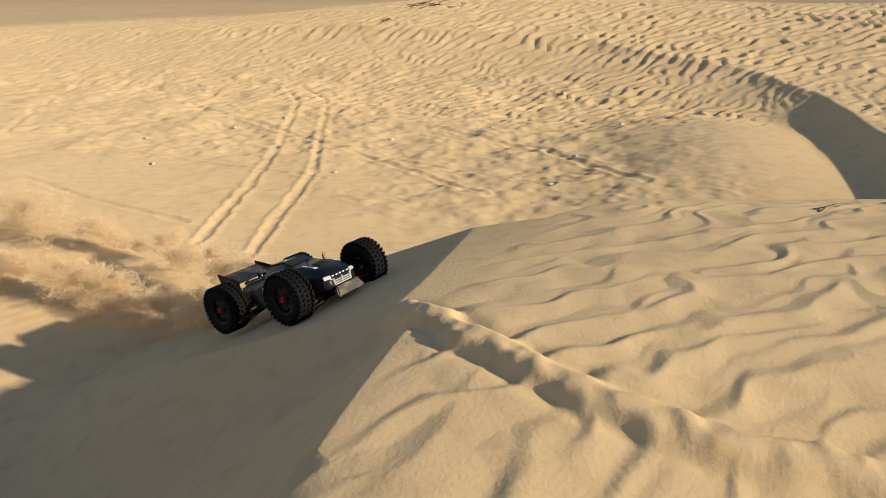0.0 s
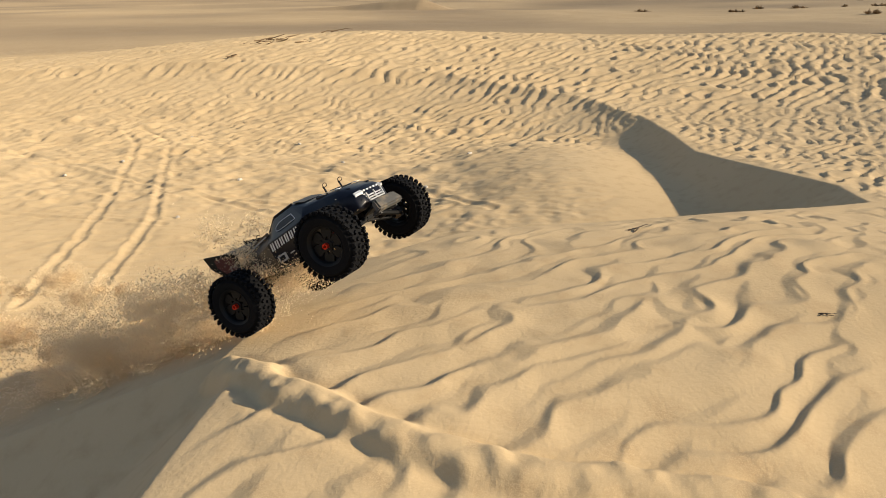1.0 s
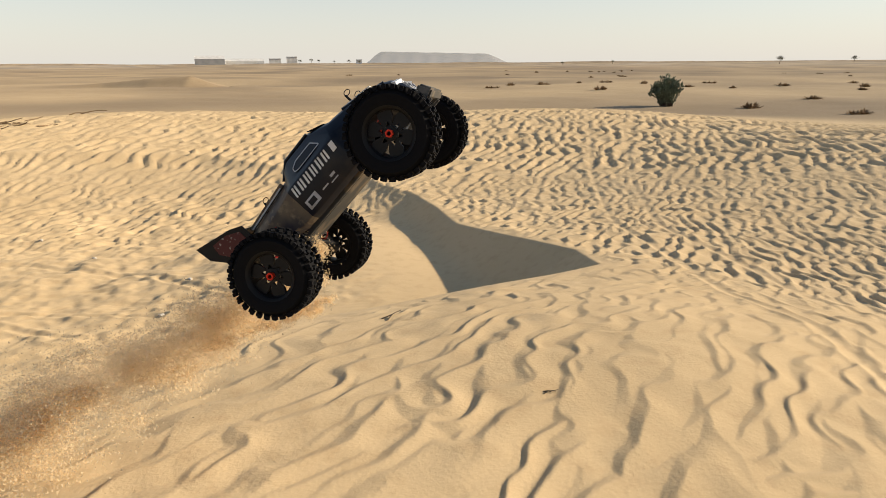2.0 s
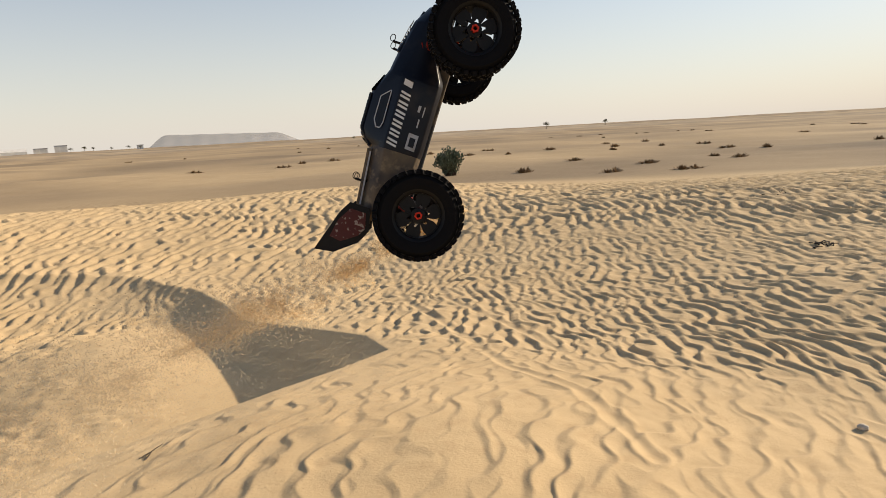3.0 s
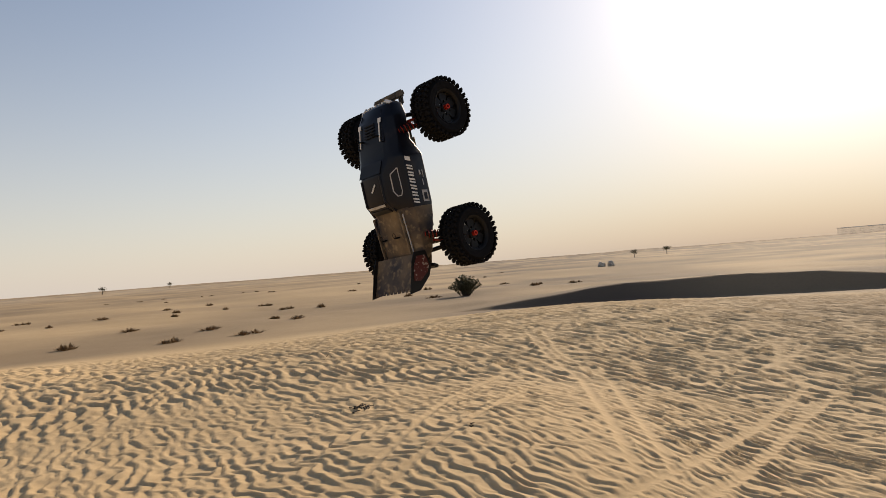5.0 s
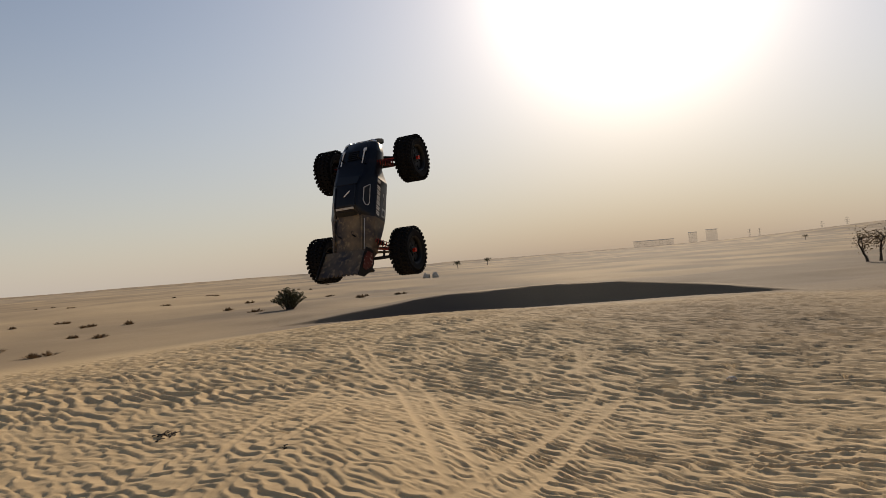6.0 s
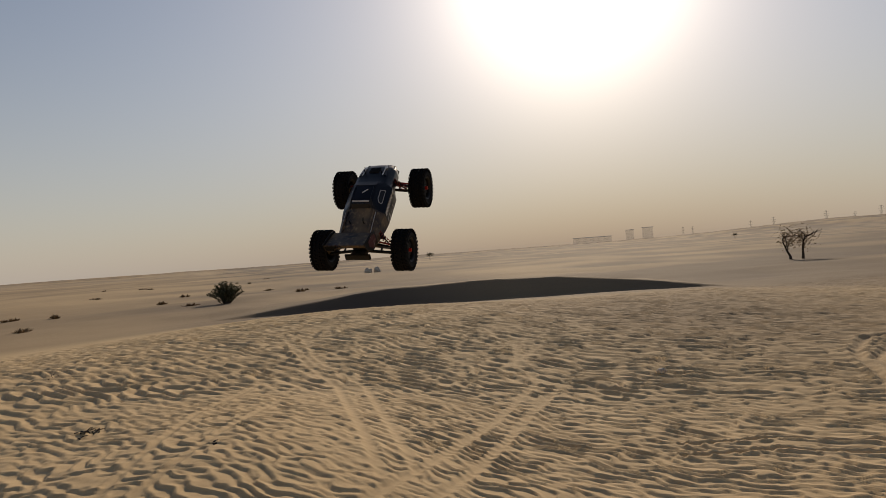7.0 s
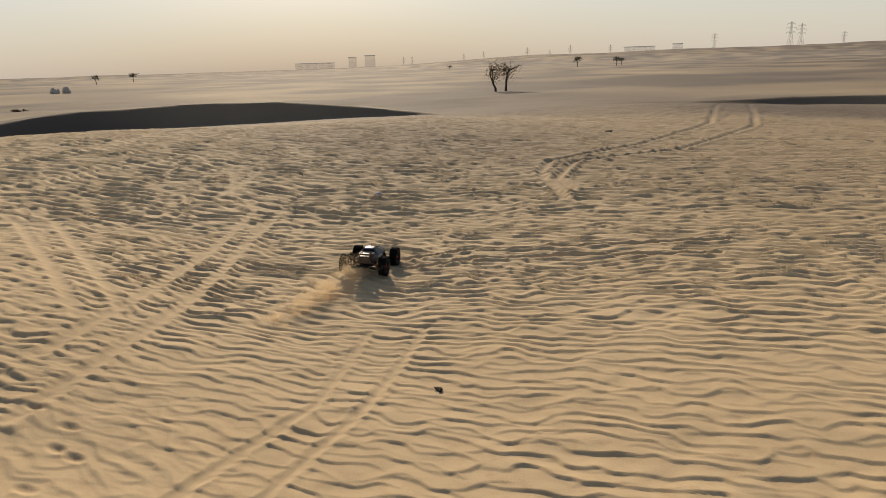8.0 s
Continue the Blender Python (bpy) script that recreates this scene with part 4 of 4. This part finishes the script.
sticks("dead_branches", "scattered grey dead branches on the dune crest", "branch", -0.42, 16.9, DRY, 31, 16, 0.5, 0.42, 0.014)
sticks("dead_branches", "few dry twigs on the dune slope", "branch", -1.6, 15.4, DRY, 32, 5, 0.3, 0.14, 0.014)
sticks("dead_branches", "single dry branch on the dune crest", "branch", 0.6, 18.6, DRY, 36, 2, 0.6, 0.1, 0.014)
sticks("dry_twig", "thin dry brown twig on the rippled sand", "twig", 1.82, 3.25, BARK, 33, 2, 0.19, 0.012, 0.0045)
sticks("dry_twig", "short dry brown twig on the rippled sand", "twig", 1.87, 1.91, BARK, 34, 2, 0.085, 0.006, 0.0026)
sticks("burnt_wood", "charred black wood remains on the sand", "firewood", 10.37, 2.79, CHAR, 35, 22, 0.13, 0.13, 0.010)
sticks("burnt_wood", "few charred bits on the sand", "firewood", 14.4, 4.8, CHAR, 37, 9, 0.12, 0.2, 0.008)
sticks("burnt_wood", "small charred bits on the sand", "firewood", 8.7, 0.9, CHAR, 39, 3, 0.1, 0.1, 0.01)
sticks("dry_leaf", "curled dark dry leaf on the sand", "leaf", 5.28, -2.9, CHAR, 38, 3, 0.09, 0.012, 0.012)


def lump(name, label, category, x, y, size, mat, seed, rough, detail=2, sink=0.25):
    """A rounded or crumpled lump, dented at random."""
    rng = random.Random(seed)
    bm = bmesh.new()
    bmesh.ops.create_icosphere(bm, subdivisions=detail, radius=0.5)
    for v in bm.verts:
        n = noise.noise(v.co * 2.2 + Vector((seed, 0, 0))) + 0.6 * noise.noise(v.co * 5.5 + Vector((0, seed, 0)))
        v.co *= 1 + rough * n
        v.co = Vector((v.co.x * size[0], v.co.y * size[1], v.co.z * size[2]))
    me = bpy.data.meshes.new(name)
    bm.to_mesh(me)
    bm.free()
    me.materials.append(mat)
    ob = tagged(new(name, me), label, category)
    ob.matrix_basis = pose(x, y, floor_at(x, y) + size[2] * (0.5 - sink), 0, 0, rng.uniform(0, 360))
    return ob


lump("plastic_bag", "crumpled silvery white plastic bag half buried in sand", "litter", 6.62, 0.23, (0.12, 0.095, 0.065), FOIL, 3, 0.55, 4)
lump("stone", "small pale round stone on the sand", "stone", 4.74, 0.92, (0.06, 0.05, 0.04), PALE_STONE, 4, 0.2, 2)
lump("stone", "small pale stone between the ripples", "stone", 12.42, -6.0, (0.17, 0.13, 0.10), PALE_STONE, 5, 0.3, 2)
lump("stone", "flat dark stone on the sand", "stone", 15.8, -15.3, (0.34, 0.22, 0.08), DARK_STONE, 6, 0.3, 2)
lump("boulder", "pale weathered boulder far out on the plain", "boulder", 101.0, -5.6, (1.1, 0.9, 1.0), PALE_STONE, 7, 0.3, 3)
lump("boulder", "pale weathered boulder far out on the plain", "boulder", 101.3, -7.0, (0.9, 0.8, 1.1), PALE_STONE, 8, 0.3, 3)
for k, (x, y) in enumerate(((-3.2, 9.4), (-2.6, 9.9), (-0.9, 8.6), (-1.4, 7.2), (0.4, 9.2), (1.3, 7.6), (-4.2, 8.8), (-0.2, 10.4), (2.1, 8.9), (-1.9, 11.3), (0.9, 6.6), (-3.6, 7.6))):
    lump("sand_clod", "small pale hardened clod of sand", "clod", x, y, (0.05 + 0.012 * (k % 3), 0.045, 0.035), PALE_STONE, 40 + k, 0.35, 2)

# ---- the distance ----
HILL = material("far_rock", (0.26, 0.25, 0.25), 0.95, 0.0, [(0.01, (0.32, 0.30, 0.29), 0.4, 0.6)])
PALE_WALL = material("pale_wall", (0.62, 0.60, 0.56), 0.8, 0.0, [(0.2, (0.5, 0.48, 0.45), 0.4, 0.7)])
GREY_WALL = material("grey_wall", (0.22, 0.22, 0.22), 0.8, 0.0, [(0.2, (0.28, 0.27, 0.26), 0.4, 0.7)])
GLASS_DARK = material("far_window", (0.08, 0.09, 0.10), 0.3)
HAZY_WALL = material("hazy_wall", (0.34, 0.34, 0.35), 0.9, 0.0, [(0.1, (0.40, 0.39, 0.38), 0.4, 0.7)])
STEEL = material("galvanised_steel", (0.25, 0.25, 0.26), 0.5, 0.6, [(2, (0.18, 0.18, 0.18), 0.4, 0.7)])


def put_haze_in(mat, clear):
    """Puts a kilometre's dust haze into a material: the sky behind partly shows through."""
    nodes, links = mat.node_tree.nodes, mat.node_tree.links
    mix, see_through = nodes.new("ShaderNodeMixShader"), nodes.new("ShaderNodeBsdfTransparent")
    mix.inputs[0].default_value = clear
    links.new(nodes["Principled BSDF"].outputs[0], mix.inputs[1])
    links.new(see_through.outputs[0], mix.inputs[2])
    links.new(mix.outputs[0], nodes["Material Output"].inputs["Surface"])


# fixed share of haze painted into each far material
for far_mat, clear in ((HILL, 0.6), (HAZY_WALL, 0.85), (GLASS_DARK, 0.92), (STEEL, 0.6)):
    put_haze_in(far_mat, clear)


def build_mesa():
    bm = bmesh.new()
    left, right = Vector((*bearing_place(21.4, 2500), 0)), Vector((*bearing_place(33.8, 2500), 0))
    run, deep = (right - left), Vector((*bearing_place(27.6, 1), 0))
    n, rows = 60, []
    for i in range(n + 1):
        u = i / n
        tall = 46 * float(smooth(0.0, 0.14, u) * smooth(1.0, 0.80, u)) * (1 - 0.28 * u) + 0.5 * math.sin(i * 0.7) * float(smooth(0, 0.2, u) * smooth(1, 0.8, u))
        p = left + run * u
        rows.append([bm.verts.new(p + deep * d + Vector((0, 0, -6 + (tall + 4) * k))) for d, k in ((-70, 0), (-32, 0.55 + 0.05 * math.sin(i)), (-12, 0.95), (0, 1.0), (90, 1.0), (160, 0))])
    for a, b in zip(rows, rows[1:]):
        for j in range(5):
            bm.faces.new((a[j], b[j], b[j + 1], a[j + 1]))
    bmesh.ops.recalc_face_normals(bm, faces=bm.faces)
    me = bpy.data.meshes.new("mesa")
    bm.to_mesh(me)
    bm.free()
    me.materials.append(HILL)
    tagged(new("mesa", me), "long flat-topped grey hill on the horizon", "hill", kind="structure")


build_mesa()


def far_building(deg, dist, wide, tall, deep, mat, label, storeys=0, pitched=False):
    x, y = bearing_place(deg, dist)
    b = tagged(new("far_building"), label, "building")
    b.matrix_basis = pose(x, y, floor_at(x, y) - 0.5, 0, 0, -deg)
    bm = bmesh.new()
    block(bm, 0, 0, tall / 2, wide, deep, tall)
    wall = part("wall", bm, mat, b)
    bm = bmesh.new()
    if pitched:
        made = [bm.verts.new(p) for p in ((-wide / 2, -deep / 2, tall), (wide / 2, -deep / 2, tall), (wide / 2, deep / 2, tall), (-wide / 2, deep / 2, tall), (-wide / 2, 0, tall + deep * 0.12), (wide / 2, 0, tall + deep * 0.12))]
        for f in ((0, 1, 5, 4), (3, 4, 5, 2), (0, 4, 3), (1, 2, 5)):
            bm.faces.new([made[k] for k in f])
    else:
        block(bm, 0, 0, tall + 0.4, wide + 0.6, deep + 0.6, 0.8)
    part("roof", bm, GREY_WALL if mat == PALE_WALL and not pitched else PALE_WALL, b)
    for s in range(storeys):
        for k in range(5):
            bm = bmesh.new()
            block(bm, (k - 2) * wide / 5.5, -deep / 2 - 0.05, (s + 0.6) * tall / storeys, wide / 9, 0.2, 0.45 * tall / storeys)
            part("window", bm, GLASS_DARK, wall)
    return b


far_building(9.7, 900, 34, 7.5, 30, GREY_WALL, "long grey shed on the horizon", 0, True)
far_building(12.3, 920, 46, 4.5, 24, PALE_WALL, "long white-roofed shed on the horizon", 0, True)
far_building(14.6, 900, 14, 5.5, 12, PALE_WALL, "white block building on the horizon", 1)
far_building(15.9, 910, 13, 8.0, 12, PALE_WALL, "white box-shaped building on the horizon", 2)
far_building(21.2, 905, 7, 5.5, 8, PALE_WALL, "small white hut on the horizon")
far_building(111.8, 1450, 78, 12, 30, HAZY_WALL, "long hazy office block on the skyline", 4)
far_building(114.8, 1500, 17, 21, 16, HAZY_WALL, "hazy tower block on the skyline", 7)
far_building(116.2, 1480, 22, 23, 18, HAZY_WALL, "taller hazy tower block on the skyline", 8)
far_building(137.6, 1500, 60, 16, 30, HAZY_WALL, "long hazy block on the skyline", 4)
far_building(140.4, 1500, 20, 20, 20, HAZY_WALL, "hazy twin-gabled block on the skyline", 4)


def build_pylon():
    """A lattice mast 30 m high with three pairs of arms."""
    pylon = tagged(new("power_pylon"), "grey steel lattice power pylon on the horizon", "pylon", "power pylons")
    bm = bmesh.new()
    legs = [(-1, -1), (1, -1), (1, 1), (-1, 1)]
    levels = [(0, 3.2), (6, 2.3), (12, 1.6), (17, 1.0), (22, 0.8), (27, 0.6), (30, 0.15)]
    for (z0, w0), (z1, w1) in zip(levels, levels[1:]):
        for k in range(4):
            a, b = legs[k], legs[(k + 1) % 4]
            rod(bm, (a[0] * w0, a[1] * w0, z0), (a[0] * w1, a[1] * w1, z1), 0.16, sides=4)
            rod(bm, (a[0] * w0, a[1] * w0, z0), (b[0] * w1, b[1] * w1, z1), 0.09, sides=4)
            rod(bm, (a[0] * w1, a[1] * w1, z1), (b[0] * w1, b[1] * w1, z1), 0.09, sides=4)
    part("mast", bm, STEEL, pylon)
    for z, half in ((17, 5.5), (22, 6.5), (27, 5.0)):
        bm = bmesh.new()
        for s in (1, -1):
            for d in (-0.6, 0.6):
                rod(bm, (0.6 * s, d, z), (half * s, 0, z + 0.4), 0.12, sides=4)
                rod(bm, (0.6 * s, d, z + 1.6), (half * s, 0, z + 0.4), 0.1, sides=4)
            rod(bm, (half * s, 0, z + 0.4), (half * s, 0, z - 1.6), 0.14, sides=5)
        part("cross_arm", bm, STEEL, pylon)
    return pylon


first_pylon = None
for deg, dist in ((148.1, 960), (148.8, 1100), (143.0, 1350), (135.4, 1900), (132.3, 1800), (128.9, 1850), (125.4, 2100), (123.8, 2300), (119.6, 2500), (118.9, 2500), (151.5, 1500), (130.7, 2300)):
    x, y = bearing_place(deg, dist)
    spot = pose(x, y, floor_at(x, y) - 0.3, 0, 0, 30 - deg)
    if first_pylon:
        copy_thing(first_pylon, spot)
    else:
        first_pylon = build_pylon()
        first_pylon.matrix_basis = spot


# ---- sand thrown up by the wheels: loose grains in drifting sprays ----
def grain_material(name, clear):
    """Lit sand that lets the given part of what is behind show through."""
    m = bpy.data.materials.new(name)
    m.use_nodes = True
    nodes, links = m.node_tree.nodes, m.node_tree.links
    nodes.remove(nodes["Principled BSDF"])
    a, b, mix = nodes.new("ShaderNodeBsdfDiffuse"), nodes.new("ShaderNodeBsdfTranslucent"), nodes.new("ShaderNodeMixShader")
    a.inputs["Color"].default_value = b.inputs["Color"].default_value = (0.82, 0.66, 0.435, 1)
    mix.inputs[0].default_value = 0.5
    links.new(a.outputs[0], mix.inputs[1])
    links.new(b.outputs[0], mix.inputs[2])
    thin, through_it = nodes.new("ShaderNodeMixShader"), nodes.new("ShaderNodeBsdfTransparent")
    thin.inputs[0].default_value = clear
    links.new(mix.outputs[0], thin.inputs[1])
    links.new(through_it.outputs[0], thin.inputs[2])
    links.new(thin.outputs[0], nodes["Material Output"].inputs["Surface"])
    return m


GRAINS = grain_material("flying_sand", 0.0)
FINE_DUST = grain_material("fine_dust", 0.5)


def sand_spray(label, line, count, grain, seed, puffs=80, mat=GRAINS):
    """Grains in rounded puffs strewn round a line of (x, y, z, spread)."""
    g = np.random.default_rng(seed)
    line = np.array(line, float)
    seg = np.linalg.norm(np.diff(line[:, :3], axis=0), axis=1)
    where = np.concatenate([[0], np.cumsum(seg)])
    u = np.sort(g.uniform(0, where[-1], puffs))
    wide = np.interp(u, where, line[:, 3])
    heart = np.stack([np.interp(u, where, line[:, k]) for k in range(3)], 1) + g.normal(0, 0.75, (puffs, 3)) * wide[:, None]
    which = g.integers(0, puffs, 2 * count)
    ball = g.normal(0, 1, (2 * count, 3))
    ball = ball / np.linalg.norm(ball, axis=1, keepdims=True) * g.uniform(0, 1, (2 * count, 1)) ** 0.45
    p = heart[which] + ball * (wide * g.uniform(0.6, 1.5, puffs))[which][:, None]
    loose = g.uniform(0, 1, len(p)) < 0.12
    p[loose] = p[loose] + g.normal(0, 0.5, (loose.sum(), 3)) * wide[which][loose][:, None]
    billow = wander(p[:, 0] + 2 * p[:, 2], p[:, 1] - p[:, 2], 0.12, seed) + 0.6 * wander(p[:, 0] - p[:, 2], p[:, 1] + 2 * p[:, 2], 0.05, seed + 1)
    p = p[billow + g.normal(0, 0.45, len(p)) > 0.0][:count]
    n = len(p)
    d = g.normal(0, 1, (n, 3, 3))
    d = d / np.linalg.norm(d, axis=2, keepdims=True) * (grain * g.uniform(0.6, 1.4, (n, 1, 1)))
    verts = (p[:, None, :] + d).reshape(-1, 3)
    me = mesh_from("sand_spray", verts, np.arange(3 * n).reshape(-1, 3), mat)
    return tagged(new("sand_spray", me), label, "sand", kind="stuff")


wake_near = sand_spray("billowing trail of sand thrown up behind the truck", [(-1.12, 3.05, 0.50, 0.05), (-1.4, 3.4, 0.32, 0.06), (-1.8, 3.75, 0.22, 0.075), (-2.5, 4.05, 0.2, 0.085), (-3.4, 4.4, 0.22, 0.09), (-3.9, 4.6, 0.22, 0.09)], 190000, 0.0046, 11)
wake_far = sand_spray("second trail of sand from the far wheels", [(-1.0, 3.4, 0.60, 0.05), (-1.5, 4.0, 0.36, 0.07), (-2.2, 4.6, 0.24, 0.09), (-3.1, 5.1, 0.2, 0.10), (-4.2, 5.6, 0.22, 0.12)], 120000, 0.0046, 12)
lift_off = sand_spray("puff of sand where the truck leaves the crest", [(-1.2, 3.15, 0.52, 0.12), (-0.7, 2.85, 0.76, 0.12), (-0.25, 2.6, 1.04, 0.10), (0.08, 2.44, 1.26, 0.08), (0.35, 2.27, 1.44, 0.05)], 150000, 0.0040, 13, 160)
sheet = sand_spray("sheet of golden sand falling under the truck", [(-0.75, 2.6, 0.66, 0.2), (-0.4, 2.45, 0.84, 0.17), (-0.05, 2.3, 1.05, 0.14), (0.22, 2.2, 1.22, 0.11), (0.5, 2.1, 1.4, 0.08), (0.85, 1.95, 1.62, 0.055), (1.05, 1.85, 1.8, 0.04)], 110000, 0.0046, 14, 260, FINE_DUST)
trail = sand_spray("streak of sand raining from the airborne truck", [(1.10, 1.82, 1.74, 0.13), (1.30, 1.72, 1.88, 0.11), (1.50, 1.63, 1.99, 0.085), (1.69, 1.53, 2.07, 0.065), (1.85, 1.44, 2.13, 0.050), (2.08, 1.32, 2.2, 0.036), (2.25, 1.25, 2.28, 0.024), (2.45, 1.17, 2.36, 0.016)], 70000, 0.0032, 15, 300, FINE_DUST)
haze = sand_spray("thin drifting haze of dust over the trampled hollow", [(-2.6, 4.6, 0.6, 0.35), (-1.2, 4.0, 0.75, 0.35), (-0.4, 3.4, 0.95, 0.22)], 90000, 0.0030, 16, 120, FINE_DUST)
landing = sand_spray("cloud of sand where the truck lands", [(7.3, -2.3, 0.26, 0.08), (7.7, -2.8, 0.30, 0.10), (8.15, -3.35, 0.33, 0.11), (8.4, -3.8, 0.34, 0.10)], 40000, 0.0048, 17, 80, FINE_DUST)
veil_dust = sand_spray("thin veil of dust drifting over the rippled sand", [(1.5, 2.5, 1.25, 0.28), (2.0, 2.7, 1.4, 0.3), (2.5, 2.8, 1.5, 0.3), (2.9, 2.6, 1.7, 0.2)], 90000, 0.0030, 18, 140, FINE_DUST)
CAR_ROWS = [  # seconds, place of the middle of the axles, nose direction, roof direction
    (0, (-0.800, 2.917, 0.756), (0.771, -0.509, 0.382), (-0.297, 0.242, 0.924)),
    (0.5, (-0.325, 2.716, 0.989), (0.735, -0.482, 0.477), (-0.386, 0.281, 0.878)),
    (1, (0.146, 2.436, 1.318), (0.686, -0.437, 0.581), (-0.468, 0.346, 0.813)),
    (1.5, (0.647, 2.122, 1.685), (0.650, -0.412, 0.639), (-0.504, 0.396, 0.768)),
    (2, (1.128, 1.865, 1.978), (0.555, -0.352, 0.754), (-0.563, 0.508, 0.652)),
    (2.2, (1.327, 1.791, 2.088), (0.504, -0.314, 0.805), (-0.601, 0.543, 0.587)),
    (3.5, (2.540, 1.167, 2.667), (0.221, -0.073, 0.973), (-0.727, 0.653, 0.214)),
    (4, (2.932, 0.888, 2.817), (0.099, 0.030, 0.995), (-0.764, 0.643, 0.056)),
    (4.5, (3.405, 0.650, 2.952), (-0.059, 0.113, 0.992), (-0.769, 0.629, -0.118)),
    (5, (3.837, 0.386, 3.013), (-0.050, 0.133, 0.990), (-0.802, 0.585, -0.119)),
    (6.5, (4.814, -0.403, 3.030), (0.408, -0.203, 0.890), (-0.790, 0.410, 0.456)),
    (7, (5.147, -0.652, 2.933), (0.584, -0.319, 0.746), (-0.698, 0.272, 0.663)),
    (7.1, (5.755, -1.030, 2.759), (0.711, -0.449, 0.541), (-0.563, 0.096, 0.820)),
    (7.2, (6.355, -1.452, 2.488), (0.732, -0.541, 0.414), (-0.527, -0.065, 0.847)),
    (7.3, (6.952, -1.895, 2.116), (0.670, -0.653, 0.353), (-0.522, -0.076, 0.850)),
    (7.4, (7.493, -2.299, 1.663), (0.638, -0.728, 0.251), (-0.465, -0.105, 0.879)),
    (7.5, (7.830, -2.643, 1.165), (0.601, -0.787, 0.143), (-0.314, -0.068, 0.947)),
    (7.6, (8.107, -2.810, 0.708), (0.613, -0.789, 0.027), (-0.092, -0.037, 0.995)),
    (7.7, (8.321, -3.105, 0.340), (0.589, -0.808, -0.004), (-0.004, -0.008, 1.000)),
    (7.8, (8.492, -3.448, 0.343), (0.646, -0.759, 0.085), (-0.032, 0.084, 0.996)),
    (7.9, (8.626, -3.687, 0.339), (0.712, -0.702, 0.026), (-0.038, -0.001, 0.999)),
    (8, (8.624, -3.983, 0.326), (0.727, -0.685, -0.044), (0.004, -0.059, 0.998)),
]


# ---- what moves ----
SQUAT = [(0.0, 0.092), (0.5, 0.07), (0.9, 0.015), (1.2, 0.0), (7.55, 0.0), (7.7, 0.06), (8.0, 0.05)]  # how far the springs are pressed in


def squat(t):
    return float(np.interp(t, *zip(*SQUAT)))


def drift(spray, rows):
    walk(spray, [(t, pose(x, y, z)) for t, x, y, z in rows])


def motions():
    rows = []
    for t, place, nose, roof in CAR_ROWS:
        rows.append((t, aim(Vector(place) - squat(t) * Vector(roof), nose, roof)))
    walk(car, rows)
    spun, turns = 0.0, []
    for k in range(81):
        t = k / 10
        turns.append((t, spun))
        spun += 30 if t < 7 else 70
    for wheel in wheels:
        x, y, z = wheel.matrix_basis.translation
        walk(wheel, [(t, pose(x, y, squat(t), 0, a, 0)) for t, a in turns])
    drift(wake_near, [(0, 0, 0, 0), (0.5, 0.45, -0.22, 0.12), (1, 0.8, -0.45, 0.34), (1.5, 0.95, -0.5, 0.38), (2.2, 1.0, -0.5, 0.15), (3, 1.0, -0.5, -1.3), (8, 1.0, -0.5, -1.5)])
    drift(wake_far, [(0, 0, 0, 0), (0.5, 0.4, -0.2, 0.1), (1, 0.7, -0.4, 0.3), (1.5, 0.8, -0.4, 0.3), (2.2, 0.8, -0.4, 0.1), (3, 0.8, -0.4, -1.3), (8, 0.8, -0.4, -1.5)])
    drift(lift_off, [(0, -0.6, 0.35, -1.3), (0.4, -0.6, 0.35, -0.9), (0.7, -0.35, 0.2, -0.3), (1, -0.1, 0.05, 0), (1.5, 0.02, 0, 0.05), (2.1, 0, 0, -0.1), (3.1, -0.1, 0.05, -1.0), (3.6, -0.1, 0.05, -1.7), (8, -0.1, 0.05, -1.7)])
    drift(sheet, [(0, -0.3, 0.2, -1.3), (0.8, -0.3, 0.2, -1.1), (1.2, -0.35, 0.12, -0.4), (1.6, -0.25, 0.08, -0.15), (2.1, 0, 0, 0.05), (2.7, 0.1, -0.05, -0.3), (3.4, 0, 0, -1.5), (8, 0, 0, -1.5)])
    drift(trail, [(0, -3.4, 2.0, -2.6), (1.2, -2.3, 1.2, -2.4), (1.8, -1.6, 0.85, -1.0), (2.2, -1.22, 0.65, -0.55), (3.5, 0, 0, 0), (3.8, 0.05, -0.03, -0.4), (4.2, 0.1, -0.05, -1.6), (4.6, 0.1, -0.05, -3.2), (8, 0.1, -0.05, -3.3)])
    drift(haze, [(0, -0.8, 0.4, -2.6), (1, -0.6, 0.3, -2.2), (1.8, -0.2, 0.1, -0.4), (2.3, 0, 0, 0), (3.5, 0.1, 0, 0.05), (4.5, 0.2, 0, -0.1), (5.4, 0.2, 0, -1.5), (6, 0.2, 0, -2.6), (8, 0.2, 0, -2.6)])
    drift(veil_dust, [(0, -0.8, 0.5, -2.4), (2.0, -0.6, 0.3, -1.9), (2.8, -0.3, 0.15, -0.7), (3.4, 0, 0, -0.1), (4.2, 0.15, -0.05, 0), (4.8, 0.3, -0.1, -0.6), (5.6, 0.3, -0.1, -2.4), (8, 0.3, -0.1, -2.4)])
    drift(landing, [(0, -0.2, 0.2, -1.3), (7.4, -0.2, 0.2, -1.3), (7.65, -0.1, 0.1, -0.4), (7.75, 0, 0, -0.05), (8, 0.02, -0.03, 0.02)])


motions()
